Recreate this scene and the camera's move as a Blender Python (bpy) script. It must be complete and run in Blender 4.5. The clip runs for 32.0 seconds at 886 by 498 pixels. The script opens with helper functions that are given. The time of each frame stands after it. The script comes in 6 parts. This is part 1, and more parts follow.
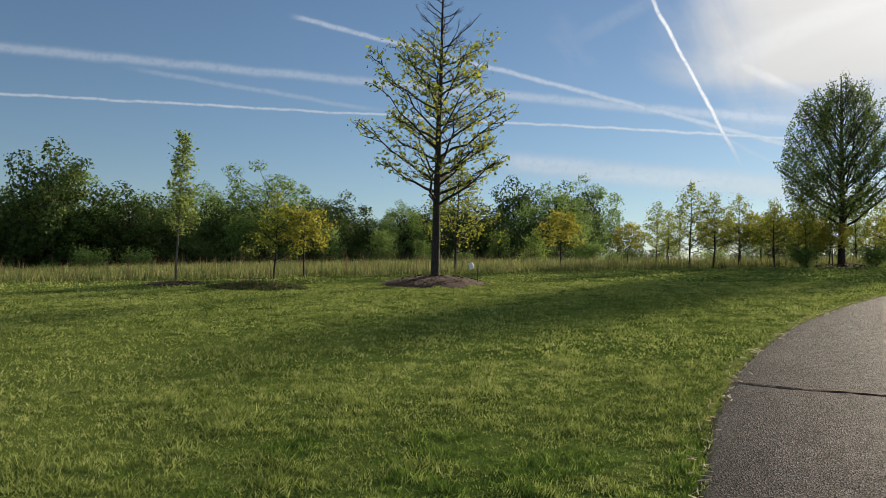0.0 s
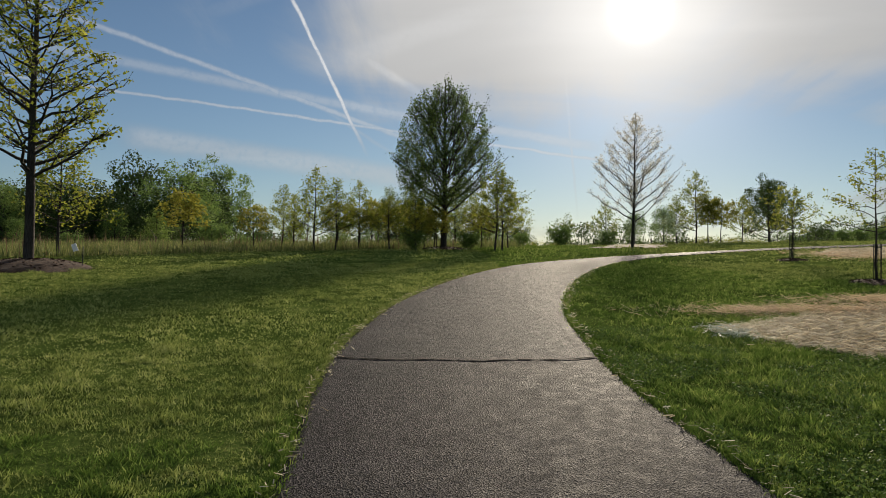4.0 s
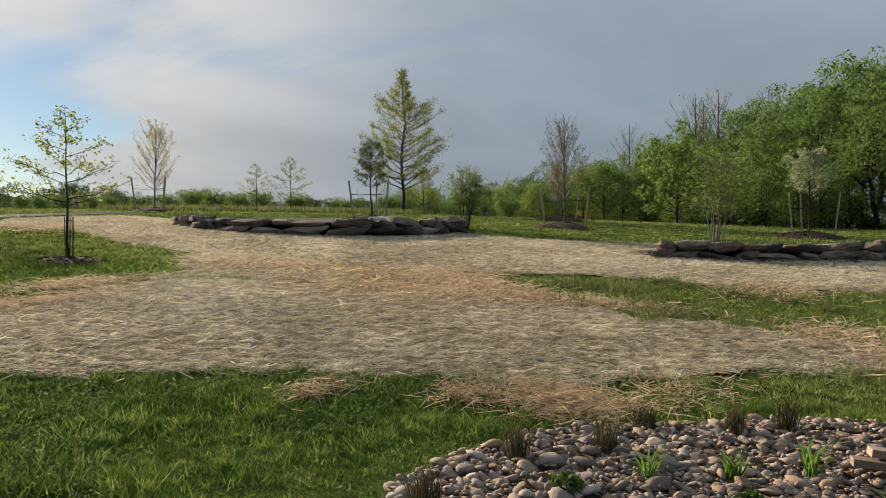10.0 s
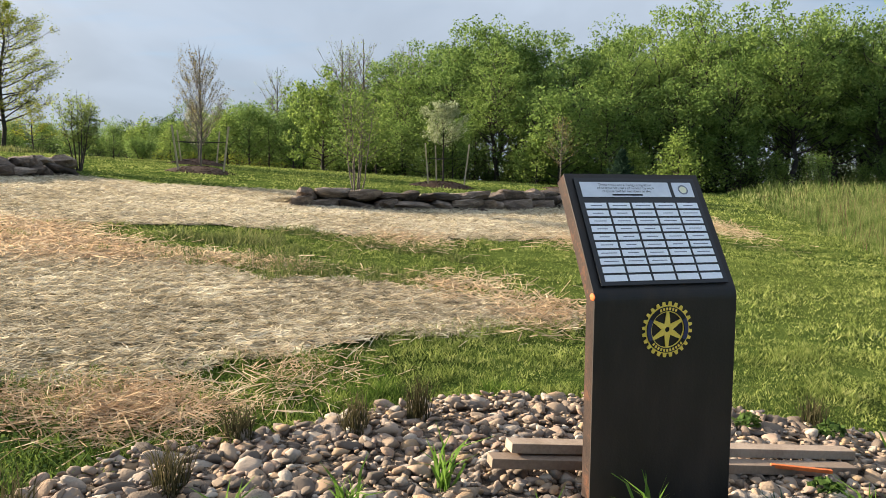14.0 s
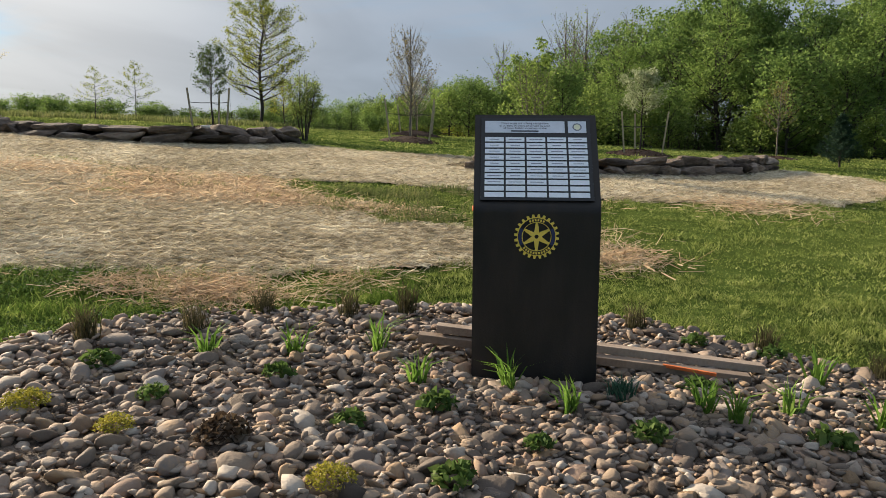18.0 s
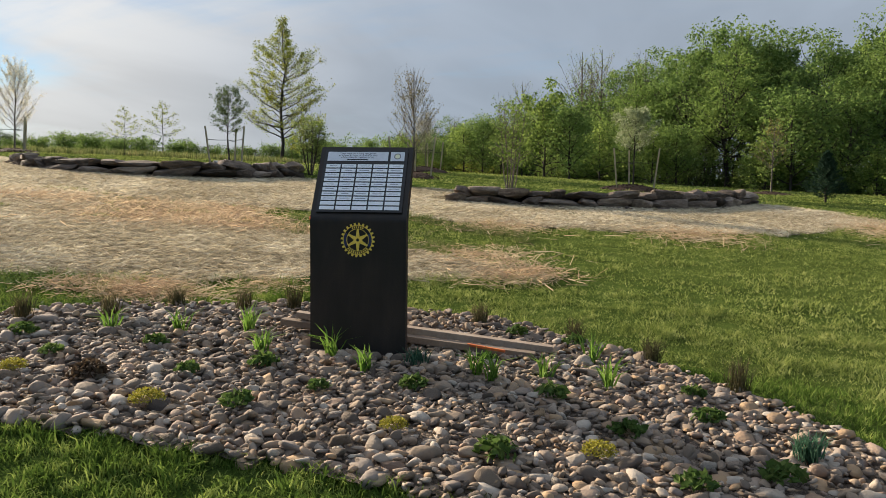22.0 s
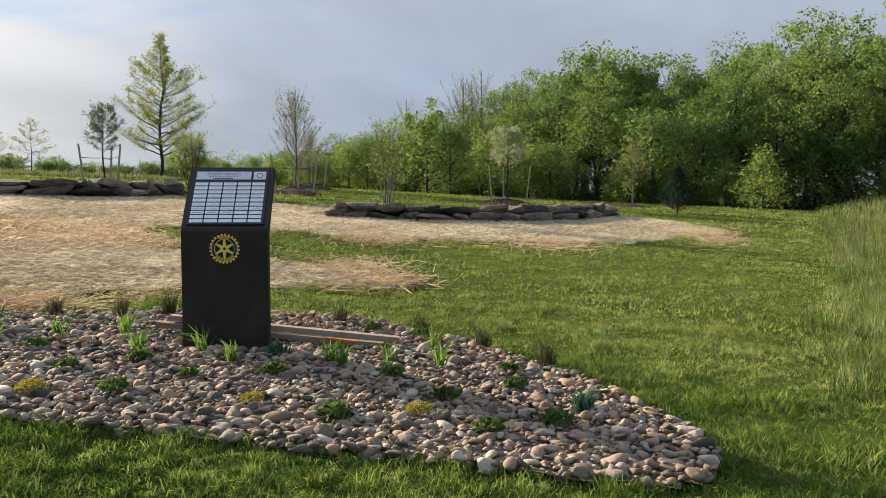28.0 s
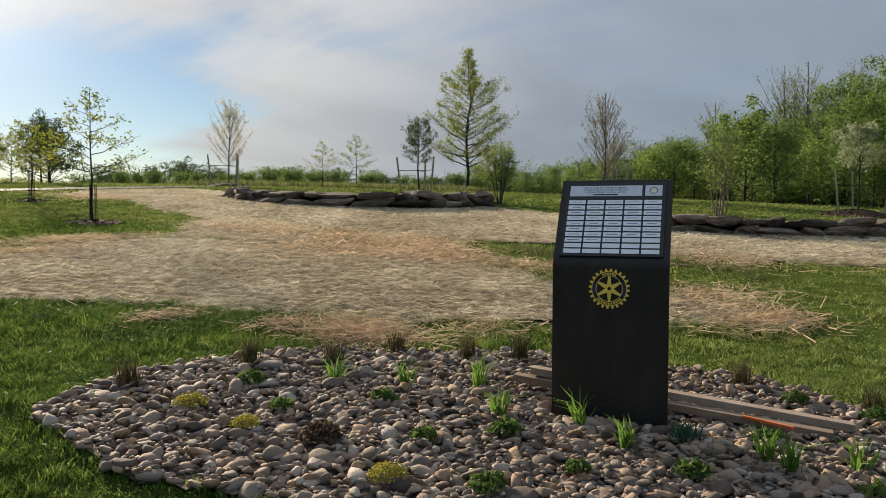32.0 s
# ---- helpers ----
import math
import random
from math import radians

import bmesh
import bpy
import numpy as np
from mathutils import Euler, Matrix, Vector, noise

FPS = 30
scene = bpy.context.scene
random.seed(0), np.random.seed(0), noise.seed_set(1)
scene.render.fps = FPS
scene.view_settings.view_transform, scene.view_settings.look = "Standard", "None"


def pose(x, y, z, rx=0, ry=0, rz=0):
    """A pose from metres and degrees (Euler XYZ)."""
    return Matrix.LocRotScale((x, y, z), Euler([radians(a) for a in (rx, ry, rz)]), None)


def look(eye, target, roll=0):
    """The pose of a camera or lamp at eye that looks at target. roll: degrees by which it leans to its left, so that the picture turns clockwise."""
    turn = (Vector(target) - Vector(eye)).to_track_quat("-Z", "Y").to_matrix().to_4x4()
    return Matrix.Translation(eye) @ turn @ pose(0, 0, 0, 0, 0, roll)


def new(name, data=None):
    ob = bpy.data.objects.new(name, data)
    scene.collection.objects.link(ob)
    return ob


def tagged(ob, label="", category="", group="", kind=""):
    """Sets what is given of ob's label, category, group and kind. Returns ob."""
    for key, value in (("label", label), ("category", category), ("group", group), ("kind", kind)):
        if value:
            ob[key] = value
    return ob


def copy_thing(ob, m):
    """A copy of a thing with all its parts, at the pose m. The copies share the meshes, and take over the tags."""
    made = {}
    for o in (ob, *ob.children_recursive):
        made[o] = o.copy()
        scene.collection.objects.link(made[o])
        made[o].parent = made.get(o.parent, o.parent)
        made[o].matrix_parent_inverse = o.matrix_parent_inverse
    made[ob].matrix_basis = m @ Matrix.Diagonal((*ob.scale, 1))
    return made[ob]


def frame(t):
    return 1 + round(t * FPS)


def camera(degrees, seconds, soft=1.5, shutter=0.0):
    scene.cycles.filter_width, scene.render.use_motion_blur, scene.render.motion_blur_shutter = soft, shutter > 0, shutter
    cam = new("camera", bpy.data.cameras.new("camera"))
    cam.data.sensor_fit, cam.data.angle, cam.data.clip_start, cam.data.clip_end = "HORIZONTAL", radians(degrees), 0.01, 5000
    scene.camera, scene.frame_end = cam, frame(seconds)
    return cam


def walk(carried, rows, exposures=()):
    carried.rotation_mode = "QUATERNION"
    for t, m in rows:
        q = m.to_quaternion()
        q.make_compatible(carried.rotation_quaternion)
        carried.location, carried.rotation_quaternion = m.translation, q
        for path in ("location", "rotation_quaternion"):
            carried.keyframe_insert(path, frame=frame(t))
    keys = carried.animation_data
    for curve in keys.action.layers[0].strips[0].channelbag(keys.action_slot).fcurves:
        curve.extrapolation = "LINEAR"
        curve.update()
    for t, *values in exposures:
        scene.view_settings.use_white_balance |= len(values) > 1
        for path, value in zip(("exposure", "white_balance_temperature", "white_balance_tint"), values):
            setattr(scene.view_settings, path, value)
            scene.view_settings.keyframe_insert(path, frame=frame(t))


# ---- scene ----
# path of the carried camera
cam = camera(61.7, 32.0, soft=0.8)
METRES, EYE, TILT, LEAN, TURN = 11.364, 1.5, 0.0, 1.2, 27.2
ROWS = [
    (0.0, 0.0, 0.0, 0.0, -0.11, 2.45, -2.52),
    (0.5, 0.0022, -0.0003, -0.0, -2.7, 2.45, -2.46),
    (1.0, 0.0053, -0.0004, 0.0002, -5.78, 2.39, -2.39),
    (1.5, 0.0083, -0.0, -0.0, -9.06, 2.34, -2.32),
    (2.0, 0.0116, 0.0001, 0.0001, -12.56, 2.35, -2.19),
    (2.5, 0.0153, 0.0002, 0.0002, -16.16, 2.34, -2.09),
    (4.5, 0.0308, 0.0109, -0.0009, -32.62, 2.26, -1.66),
    (5.0, 0.0457, 0.0236, 0.0023, -37.95, 2.85, -1.48),
    (5.5, 0.0575, 0.0335, 0.0051, -44.05, 3.41, -1.16),
    (6.0, 0.0688, 0.0508, 0.0068, -49.95, 3.48, -0.73),
    (6.5, 0.077, 0.0716, 0.0091, -55.43, 3.31, -0.58),
    (7.0, 0.0919, 0.0858, 0.0093, -60.12, 3.0, -0.63),
    (7.5, 0.1148, 0.0993, 0.0127, -64.43, 2.55, -0.49),
    (8.0, 0.1326, 0.1111, 0.0145, -68.94, 1.95, -0.08),
    (8.5, 0.1495, 0.1296, 0.0184, -74.07, 1.31, 0.24),
    (9.0, 0.1607, 0.1382, 0.0195, -78.91, 0.77, 0.32),
    (9.5, 0.1764, 0.1399, 0.019, -82.79, 0.47, 0.5),
    (10.0, 0.199, 0.1399, 0.021, -86.04, 0.23, 0.5),
    (10.5, 0.2187, 0.1392, 0.0214, -89.4, 0.08, 0.3),
    (11.0, 0.2445, 0.1435, 0.0237, -93.14, -0.24, 0.03),
    (11.5, 0.2667, 0.1426, 0.024, -97.41, -0.83, -0.02),
    (12.0, 0.2904, 0.1314, 0.0236, -102.6, -1.49, -0.01),
    (12.5, 0.3058, 0.1178, 0.0243, -107.94, -2.25, 0.12),
    (13.0, 0.3173, 0.1107, 0.0232, -112.09, -3.15, 0.1),
    (13.5, 0.3234, 0.1048, 0.0216, -113.45, -3.7, 0.05),
    (14.0, 0.3208, 0.0909, 0.0196, -112.38, -3.93, -0.01),
    (14.5, 0.311, 0.0761, 0.0174, -110.43, -4.2, 0.09),
    (16.5, 0.2462, 0.0236, 0.0089, -100.6, -5.4, -0.07),
    (17.0, 0.2263, 0.0122, 0.0054, -98.4, -6.08, -0.22),
    (17.5, 0.2128, -0.0047, 0.003, -96.16, -6.28, -0.28),
    (18.0, 0.201, -0.0212, 0.0011, -94.03, -5.97, -0.34),
    (18.5, 0.1852, -0.0303, -0.0001, -92.71, -5.51, -0.35),
    (19.0, 0.1648, -0.0401, -0.0002, -91.95, -4.89, -0.44),
    (19.5, 0.1519, -0.0539, -0.0003, -91.09, -4.17, -0.52),
    (20.0, 0.141, -0.0728, -0.0028, -90.3, -3.38, -0.69),
    (20.5, 0.1283, -0.0865, -0.0044, -90.08, -3.27, -0.81),
    (21.0, 0.1101, -0.1008, -0.0067, -90.28, -3.44, -0.83),
    (21.5, 0.0997, -0.1144, -0.0074, -90.47, -3.35, -0.71),
    (22.0, 0.0929, -0.13, -0.009, -91.27, -3.16, -0.59),
    (22.5, 0.0856, -0.1436, -0.0096, -93.7, -2.93, -0.33),
    (23.0, 0.0731, -0.1487, -0.0099, -97.39, -2.78, 0.04),
    (23.5, 0.0571, -0.153, -0.0112, -100.54, -2.8, 0.36),
    (24.0, 0.0447, -0.1606, -0.0117, -102.28, -2.54, 0.51),
    (24.5, 0.0343, -0.1721, -0.0135, -103.81, -2.29, 0.5),
    (26.5, 0.0125, -0.1596, -0.0144, -105.7, -2.89, 0.49),
    (27.0, 0.0123, -0.1564, -0.014, -104.08, -2.66, 0.44),
    (27.5, 0.0128, -0.1537, -0.0134, -102.05, -2.27, 0.41),
    (28.0, 0.013, -0.1512, -0.0129, -99.68, -1.88, 0.27),
    (28.5, 0.0137, -0.148, -0.0128, -96.94, -1.77, -0.0),
    (29.0, 0.0184, -0.1447, -0.0128, -93.47, -1.74, -0.23),
    (29.5, 0.0344, -0.1406, -0.0115, -89.47, -1.43, -0.51),
    (30.0, 0.0527, -0.1384, -0.0092, -85.99, -0.94, -0.83),
    (30.5, 0.0727, -0.1277, -0.0077, -83.39, -0.67, -0.89),
    (31.0, 0.0951, -0.1112, -0.0035, -81.04, -0.75, -0.7),
    (31.5, 0.1214, -0.0987, -0.0025, -79.0, -0.89, -0.63),
    (32.0, 0.1485, -0.0861, -0.0003, -77.72, -1.27, -0.34),
]
EXPOSURES = [(0.0, 1.1), (1.0, 0.85), (2.5, 0.72), (6.0, 0.5), (8.0, 0.54), (9.0, 0.86), (10.0, 1.04), (11.0, 1.1), (12.0, 1.33), (13.0, 1.72), (14.5, 1.87), (17.0, 1.42), (21.0, 1.3), (23.0, 1.46), (24.0, 1.58), (28.0, 1.55), (29.0, 1.34), (30.0, 1.12), (31.0, 1.06), (32.0, 1.06)]
walk(cam, [(t, pose(0, 0, EYE, TILT, LEAN, TURN) @ pose(METRES * x, METRES * y, METRES * z, 90 + pitch, roll, yaw)) for t, x, y, z, yaw, pitch, roll in ROWS], EXPOSURES)

# ---- world and sun ----
SUN = Vector((0.2532, 0.9109, 0.3258)).normalized()
SUN_EL, SUN_AZ = math.asin(SUN.z), math.atan2(SUN.x, SUN.y)


class Nodes:
    """A thin wrapper that adds nodes and joins them."""

    def __init__(self, tree):
        self.t = tree
        tree.nodes.clear()

    def add(self, kind, inputs=(), operation="", clamp=False, interpolation="", blend=""):
        n = self.t.nodes.new(kind)
        if operation:
            n.operation = operation
        if clamp:
            n.use_clamp = True
        if interpolation:
            n.interpolation_type = interpolation
        if blend:
            n.data_type, n.blend_type = "RGBA", blend
        for k, v in dict(inputs).items():
            self.put(n.inputs[k], v)
        return n

    def put(self, socket, v):
        if isinstance(v, bpy.types.NodeSocket):
            self.t.links.new(v, socket)
        else:
            socket.default_value = v

    def math(self, op, a, b=0.0, c=0.0, clamp=False):
        return self.add("ShaderNodeMath", {0: a, 1: b, 2: c}, operation=op, clamp=clamp).outputs[0]

    def vec(self, op, a, b=(0, 0, 0)):
        n = self.add("ShaderNodeVectorMath", {0: a, 1: b}, operation=op)
        return n.outputs["Value"] if op in ("DOT_PRODUCT", "LENGTH", "DISTANCE") else n.outputs[0]

    def span(self, v, a, b, lo=0.0, hi=1.0):
        return self.add("ShaderNodeMapRange", {0: v, 1: a, 2: b, 3: lo, 4: hi}, interpolation="SMOOTHSTEP").outputs[0]

    def noise(self, coord, scale, detail=4.0, rough=0.55, warp=0.0):
        return self.add("ShaderNodeTexNoise", {"Vector": coord, "Scale": scale, "Detail": detail, "Roughness": rough, "Distortion": warp}).outputs[0]

    def mix(self, f, a, b, blend="MIX"):
        n = self.add("ShaderNodeMix", blend=blend)
        for k, v in ((0, f), (6, a), (7, b)):
            self.put(n.inputs[k], v)
        return n.outputs[2]

    def ramp(self, f, stops):
        n = self.add("ShaderNodeValToRGB", {0: f})
        el = n.color_ramp.elements
        while len(el) < len(stops):
            el.new(0.5)
        for e, (p, c) in zip(el, stops):
            e.position, e.color = p, (*c, 1)
        return n.outputs[0]


def heading(az, el):
    az, el = radians(az), radians(el)
    return Vector((math.cos(az) * math.cos(el), math.sin(az) * math.cos(el), math.sin(el)))


world = bpy.data.worlds.new("sky")
scene.world = world
world.use_nodes = True
w = Nodes(world.node_tree)
way = w.add("ShaderNodeTexCoord").outputs["Generated"]
sky = w.add("ShaderNodeTexSky")
sky.sky_type, sky.sun_disc, sky.sun_elevation, sky.sun_rotation = "NISHITA", False, SUN_EL, SUN_AZ
sky.air_density, sky.dust_density, sky.ozone_density = 1.0, 0.12, 2.9
sep = w.add("ShaderNodeSeparateXYZ", {0: way})
up = w.math("ADD", w.math("MAXIMUM", sep.outputs[2], 0.0), 0.12)
flat = w.add("ShaderNodeCombineXYZ", {0: w.math("DIVIDE", sep.outputs[0], up), 1: w.math("DIVIDE", sep.outputs[1], up), 2: 0.0}).outputs[0]
near_sun = w.vec("DOT_PRODUCT", way, tuple(SUN))
# thin veil of cirrus: thick away from the blue gap in the north-west
drift = w.vec("MULTIPLY", flat, (0.55, 1.0, 1.0))
soft_cloud = w.noise(drift, 0.85, 7.0, 0.52, 0.5)
streak = w.noise(w.vec("MULTIPLY", flat, (2.2, 0.5, 1.0)), 1.6, 6.0, 0.6, 0.4)
east = w.math("MULTIPLY", w.span(w.vec("DOT_PRODUCT", way, tuple(heading(16, 10))), 0.62, 0.88), 0.92)
high = w.math("MULTIPLY", w.span(sep.outputs[2], 0.14, 0.28), w.span(near_sun, 0.87, 0.975))
cover = w.math("MAXIMUM", east, w.math("MULTIPLY", high, 0.95))
# the milky band that the blue gap under the sun leaves along the horizon
cover = w.math("MAXIMUM", cover, w.math("MULTIPLY", w.span(sep.outputs[2], 0.02, 0.10, 0.3, 0.0), w.span(near_sun, 0.6, 0.9)))
gap = w.vec("MULTIPLY", w.vec("SUBTRACT", way, tuple(heading(62, 8.0))), (5.0, 5.0, 17.0))
cover = w.math("SUBTRACT", cover, w.span(w.vec("LENGTH", gap), 0.15, 1.0, 0.30, 0.0))
# unseen cloud overhead, added as soft fill light for the shadows
cover = w.math("MAXIMUM", cover, w.span(sep.outputs[2], 0.40, 0.70, 0.0, 0.85))
veil = w.math("ADD", cover, w.math("MULTIPLY", w.math("SUBTRACT", soft_cloud, 0.5), 1.5))
veil = w.math("ADD", veil, w.math("MULTIPLY", w.math("SUBTRACT", streak, 0.55), 0.8))
veil = w.span(veil, 0.10, 0.85, 0.0, 0.95)
# old and new contrails: azimuth and height of both ends, half width, strength
TRAILS = [(152.0, 11.3, 77.4, 8.4, 0.0017, 0.5), (152.0, 14.3, 87.0, 10.7, 0.0055, 0.33), (129.1, 19.2, 90.9, 9.6, 0.0030, 0.42),
          (102.1, 21.5, 95.7, 9.6, 0.0022, 0.85), (94.5, 15.3, 89.6, 12.5, 0.0045, 0.55), (79.8, 12.4, 79.2, 5.9, 0.0014, 0.6),
          (112.8, 9.2, 85.0, 6.0, 0.013, 0.45), (140.5, 14.4, 122.0, 12.8, 0.003, 0.25),
          (108.0, 17.9, 99.0, 21.5, 0.008, 0.12), (98.4, 15.2, 86.0, 19.5, 0.012, 0.15), (97.2, 11.2, 93.5, 9.0, 0.0022, 0.4), (98.4, 12.6, 77.6, 9.4, 0.006, 0.4)]
wob = w.math("MULTIPLY", w.math("SUBTRACT", w.noise(way, 26.0, 3.0), 0.5), 0.006)
frayed = w.noise(way, 120.0, 3.0, 0.6)
trail = 0.0
for a0, e0, a1, e1, half, strength in TRAILS:
    p, q = heading(a0, e0), heading(a1, e1)
    n, mid = p.cross(q).normalized(), (p + q).normalized()
    off = w.math("ABSOLUTE", w.math("ADD", w.vec("DOT_PRODUCT", way, tuple(n)), wob))
    band = w.span(off, half * 0.25, half * 1.7, 1.0, 0.0)
    edge = math.cos(p.angle(q) / 2)
    band = w.math("MULTIPLY", band, w.span(w.vec("DOT_PRODUCT", way, tuple(mid)), edge - 0.004, edge + 0.006))
    band = w.math("MULTIPLY", band, w.span(frayed, 0.1, 0.6, 0.55 * strength, strength))
    trail = w.math("MAXIMUM", trail, band)
veil = w.math("MAXIMUM", veil, w.math("MULTIPLY", trail, w.span(veil, 0.3, 1.0, 1.0, 0.8)))
glow = w.span(near_sun, 0.55, 1.0)
cloud = w.mix(w.math("POWER", glow, 2.1), (0.42, 0.487, 0.58, 1), (0.96, 0.94, 0.91, 1))
cloud = w.mix(w.math("MULTIPLY", trail, 0.8), cloud, (1.6, 1.6, 1.6, 1))
shade = w.span(w.noise(drift, 1.3, 4.0, 0.5, 0.5), 0.3, 0.7, 0.92, 1.09)
# clouds also brighten towards the unseen zenith, which adds to the fill
cloud = w.mix(1.0, cloud, w.math("MULTIPLY", shade, w.math("ADD", 0.80, w.math("MULTIPLY", w.math("MAXIMUM", sep.outputs[2], 0.0), 1.05))), "MULTIPLY")
aureole = w.math("ADD", w.math("MULTIPLY", w.math("POWER", w.math("MAXIMUM", near_sun, 0.0), 5000.0), 3.0), w.math("MULTIPLY", w.math("POWER", w.math("MAXIMUM", near_sun, 0.0), 110.0), 0.30))
halo = w.add("ShaderNodeBackground", {0: (1.0, 0.95, 0.88, 1), 1: aureole})
blue = w.add("ShaderNodeBackground", {0: sky.outputs[0], 1: 0.041})
white = w.add("ShaderNodeBackground", {0: cloud, 1: 0.345})
both = w.add("ShaderNodeMixShader", {0: veil, 1: blue.outputs[0], 2: white.outputs[0]})
total = w.add("ShaderNodeAddShader", {0: both.outputs[0], 1: halo.outputs[0]})
w.add("ShaderNodeOutputWorld", {0: total.outputs[0]})

lamp = bpy.data.lights.new("sun", "SUN")
lamp.energy, lamp.angle, lamp.color = 4.8, radians(3.6), (1.0, 0.86, 0.66)
new("sun", lamp).matrix_world = look((0, 0, 60), tuple(Vector((0, 0, 60)) - SUN))


# ---- materials ----
def material(name):
    m = bpy.data.materials.new(name)
    m.use_nodes = True
    return m, Nodes(m.node_tree)


def finish(k, colour, rough=0.8, bump=None, depth=0.01, metal=0.0, spec=0.3, through_light=0.0):
    args = {"Base Color": colour, "Roughness": rough, "Metallic": metal, "Specular IOR Level": spec}
    if bump is not None:
        args["Normal"] = k.add("ShaderNodeBump", {"Height": bump, "Distance": depth, "Strength": 1.0}).outputs[0]
    shader = k.add("ShaderNodeBsdfPrincipled", args).outputs[0]
    if through_light:
        thin = k.add("ShaderNodeBsdfTranslucent", {"Color": colour}).outputs[0]
        shader = k.add("ShaderNodeMixShader", {0: through_light, 1: shader, 2: thin}).outputs[0]
    k.add("ShaderNodeOutputMaterial", {0: shader})


def foliage(name, dark, mid, light, through_light=0.4, patch=0.25, rough=0.6, spec=0.03, tuft=0.0):
    """Leaves and blades: every one its own tint, with broad patches of another green."""
    m, k = material(name)
    pos = k.add("ShaderNodeNewGeometry")
    each = pos.outputs["Random Per Island"]
    broad = k.noise(pos.outputs["Position"], patch, 3.0)
    close = k.noise(pos.outputs["Position"], patch * 14, 2.0)
    f = k.math("ADD", k.math("MULTIPLY", each, 0.4), k.math("ADD", k.math("MULTIPLY", k.span(broad, 0.3, 0.7), 0.25), k.math("MULTIPLY", k.span(close, 0.3, 0.7), 0.35)))
    if tuft:
        # tufts a hand wide that differ from their neighbours
        f = k.math("ADD", k.math("MULTIPLY", f, 0.62), k.math("MULTIPLY", k.span(k.noise(pos.outputs["Position"], tuft, 2.0), 0.32, 0.68), 0.38))
    finish(k, k.ramp(f, [(0.1, dark), (0.5, mid), (0.9, light)]), rough, spec=spec, through_light=through_light)
    return m


def earthy(name, stops, scale=6.0, fine=60.0, rough=0.9, depth=0.02, spec=0.2, each=0.0):
    """Mineral or woody surface with two scales of variation; each: how far the pieces differ."""
    m, k = material(name)
    pos = k.add("ShaderNodeTexCoord").outputs["Object"]
    a, b = k.noise(pos, scale, 5.0), k.noise(pos, fine, 4.0, 0.6)
    f = k.math("ADD", k.math("MULTIPLY", a, 0.6), k.math("MULTIPLY", b, 0.4))
    if each:
        own = k.add("ShaderNodeObjectInfo").outputs["Random"]
        isle = k.add("ShaderNodeNewGeometry").outputs["Random Per Island"]
        own = k.math("FRACT", k.math("ADD", own, isle))
        f = k.math("ADD", k.math("MULTIPLY", f, 1.0 - each), k.math("MULTIPLY", own, each))
    lo, hi = 0.3 * (1 - each), 0.7 + 0.3 * each
    finish(k, k.ramp(k.span(f, lo, hi), stops), rough, k.math("ADD", a, k.math("MULTIPLY", b, 0.5)), depth, spec=spec)
    return m


def bark_of(name, dark, light):
    m, k = material(name)
    pos = k.vec("MULTIPLY", k.add("ShaderNodeTexCoord").outputs["Object"], (1, 1, 0.18))
    a, b = k.noise(pos, 45.0, 5.0, 0.65), k.noise(pos, 6.0, 3.0)
    f = k.math("ADD", k.math("MULTIPLY", a, 0.6), k.math("MULTIPLY", b, 0.4))
    finish(k, k.ramp(k.span(f, 0.3, 0.7), [(0, dark), (1, light)]), 0.9, a, 0.02, spec=0.15)
    return m


GROUND, k = material("lawn soil and thatch")
pos = k.add("ShaderNodeTexCoord").outputs["Object"]
broad, mid, fine = k.noise(pos, 0.12, 4.0), k.noise(pos, 1.3, 5.0), k.noise(pos, 38.0, 5.0, 0.7)
f = k.math("ADD", k.math("MULTIPLY", mid, 0.45), k.math("MULTIPLY", fine, 0.55))
green = k.ramp(k.span(f, 0.3, 0.7), [(0, (0.018, 0.030, 0.008)), (0.45, (0.045, 0.072, 0.015)), (0.8, (0.085, 0.12, 0.028)), (1, (0.16, 0.16, 0.055))])
finish(k, k.mix(k.span(broad, 0.4, 0.7, 0.0, 0.5), green, (0.105, 0.13, 0.032, 1)), 1.0, fine, 0.03, spec=0.0)

ASPHALT, k = material("worn grey asphalt")
pos = k.add("ShaderNodeTexCoord").outputs["Object"]
grit = k.add("ShaderNodeTexVoronoi", {"Vector": pos, "Scale": 90.0})
stain, patchy = k.noise(pos, 1.1, 5.0, 0.6), k.noise(pos, 7.0, 4.0)
tone = k.ramp(k.math("ADD", k.math("MULTIPLY", stain, 0.6), k.math("MULTIPLY", patchy, 0.4)), [(0.3, (0.0145, 0.0136, 0.015)), (0.7, (0.028, 0.0262, 0.0285))])
# stone specks, with contrast raised in the colour to stand in for glints
speck = k.ramp(k.add("ShaderNodeSeparateColor", {0: grit.outputs["Color"]}).outputs[0], [(0.0, (0.35, 0.35, 0.36)), (0.6, (0.85, 0.85, 0.86)), (0.97, (3.0, 2.9, 2.8))])
finish(k, k.mix(1.0, tone, speck, "MULTIPLY"), k.span(patchy, 0.3, 0.7, 0.64, 0.76), k.math("ADD", grit.outputs["Distance"], k.math("MULTIPLY", k.noise(pos, 60.0, 4.0), 0.2)), 0.010, spec=0.020)

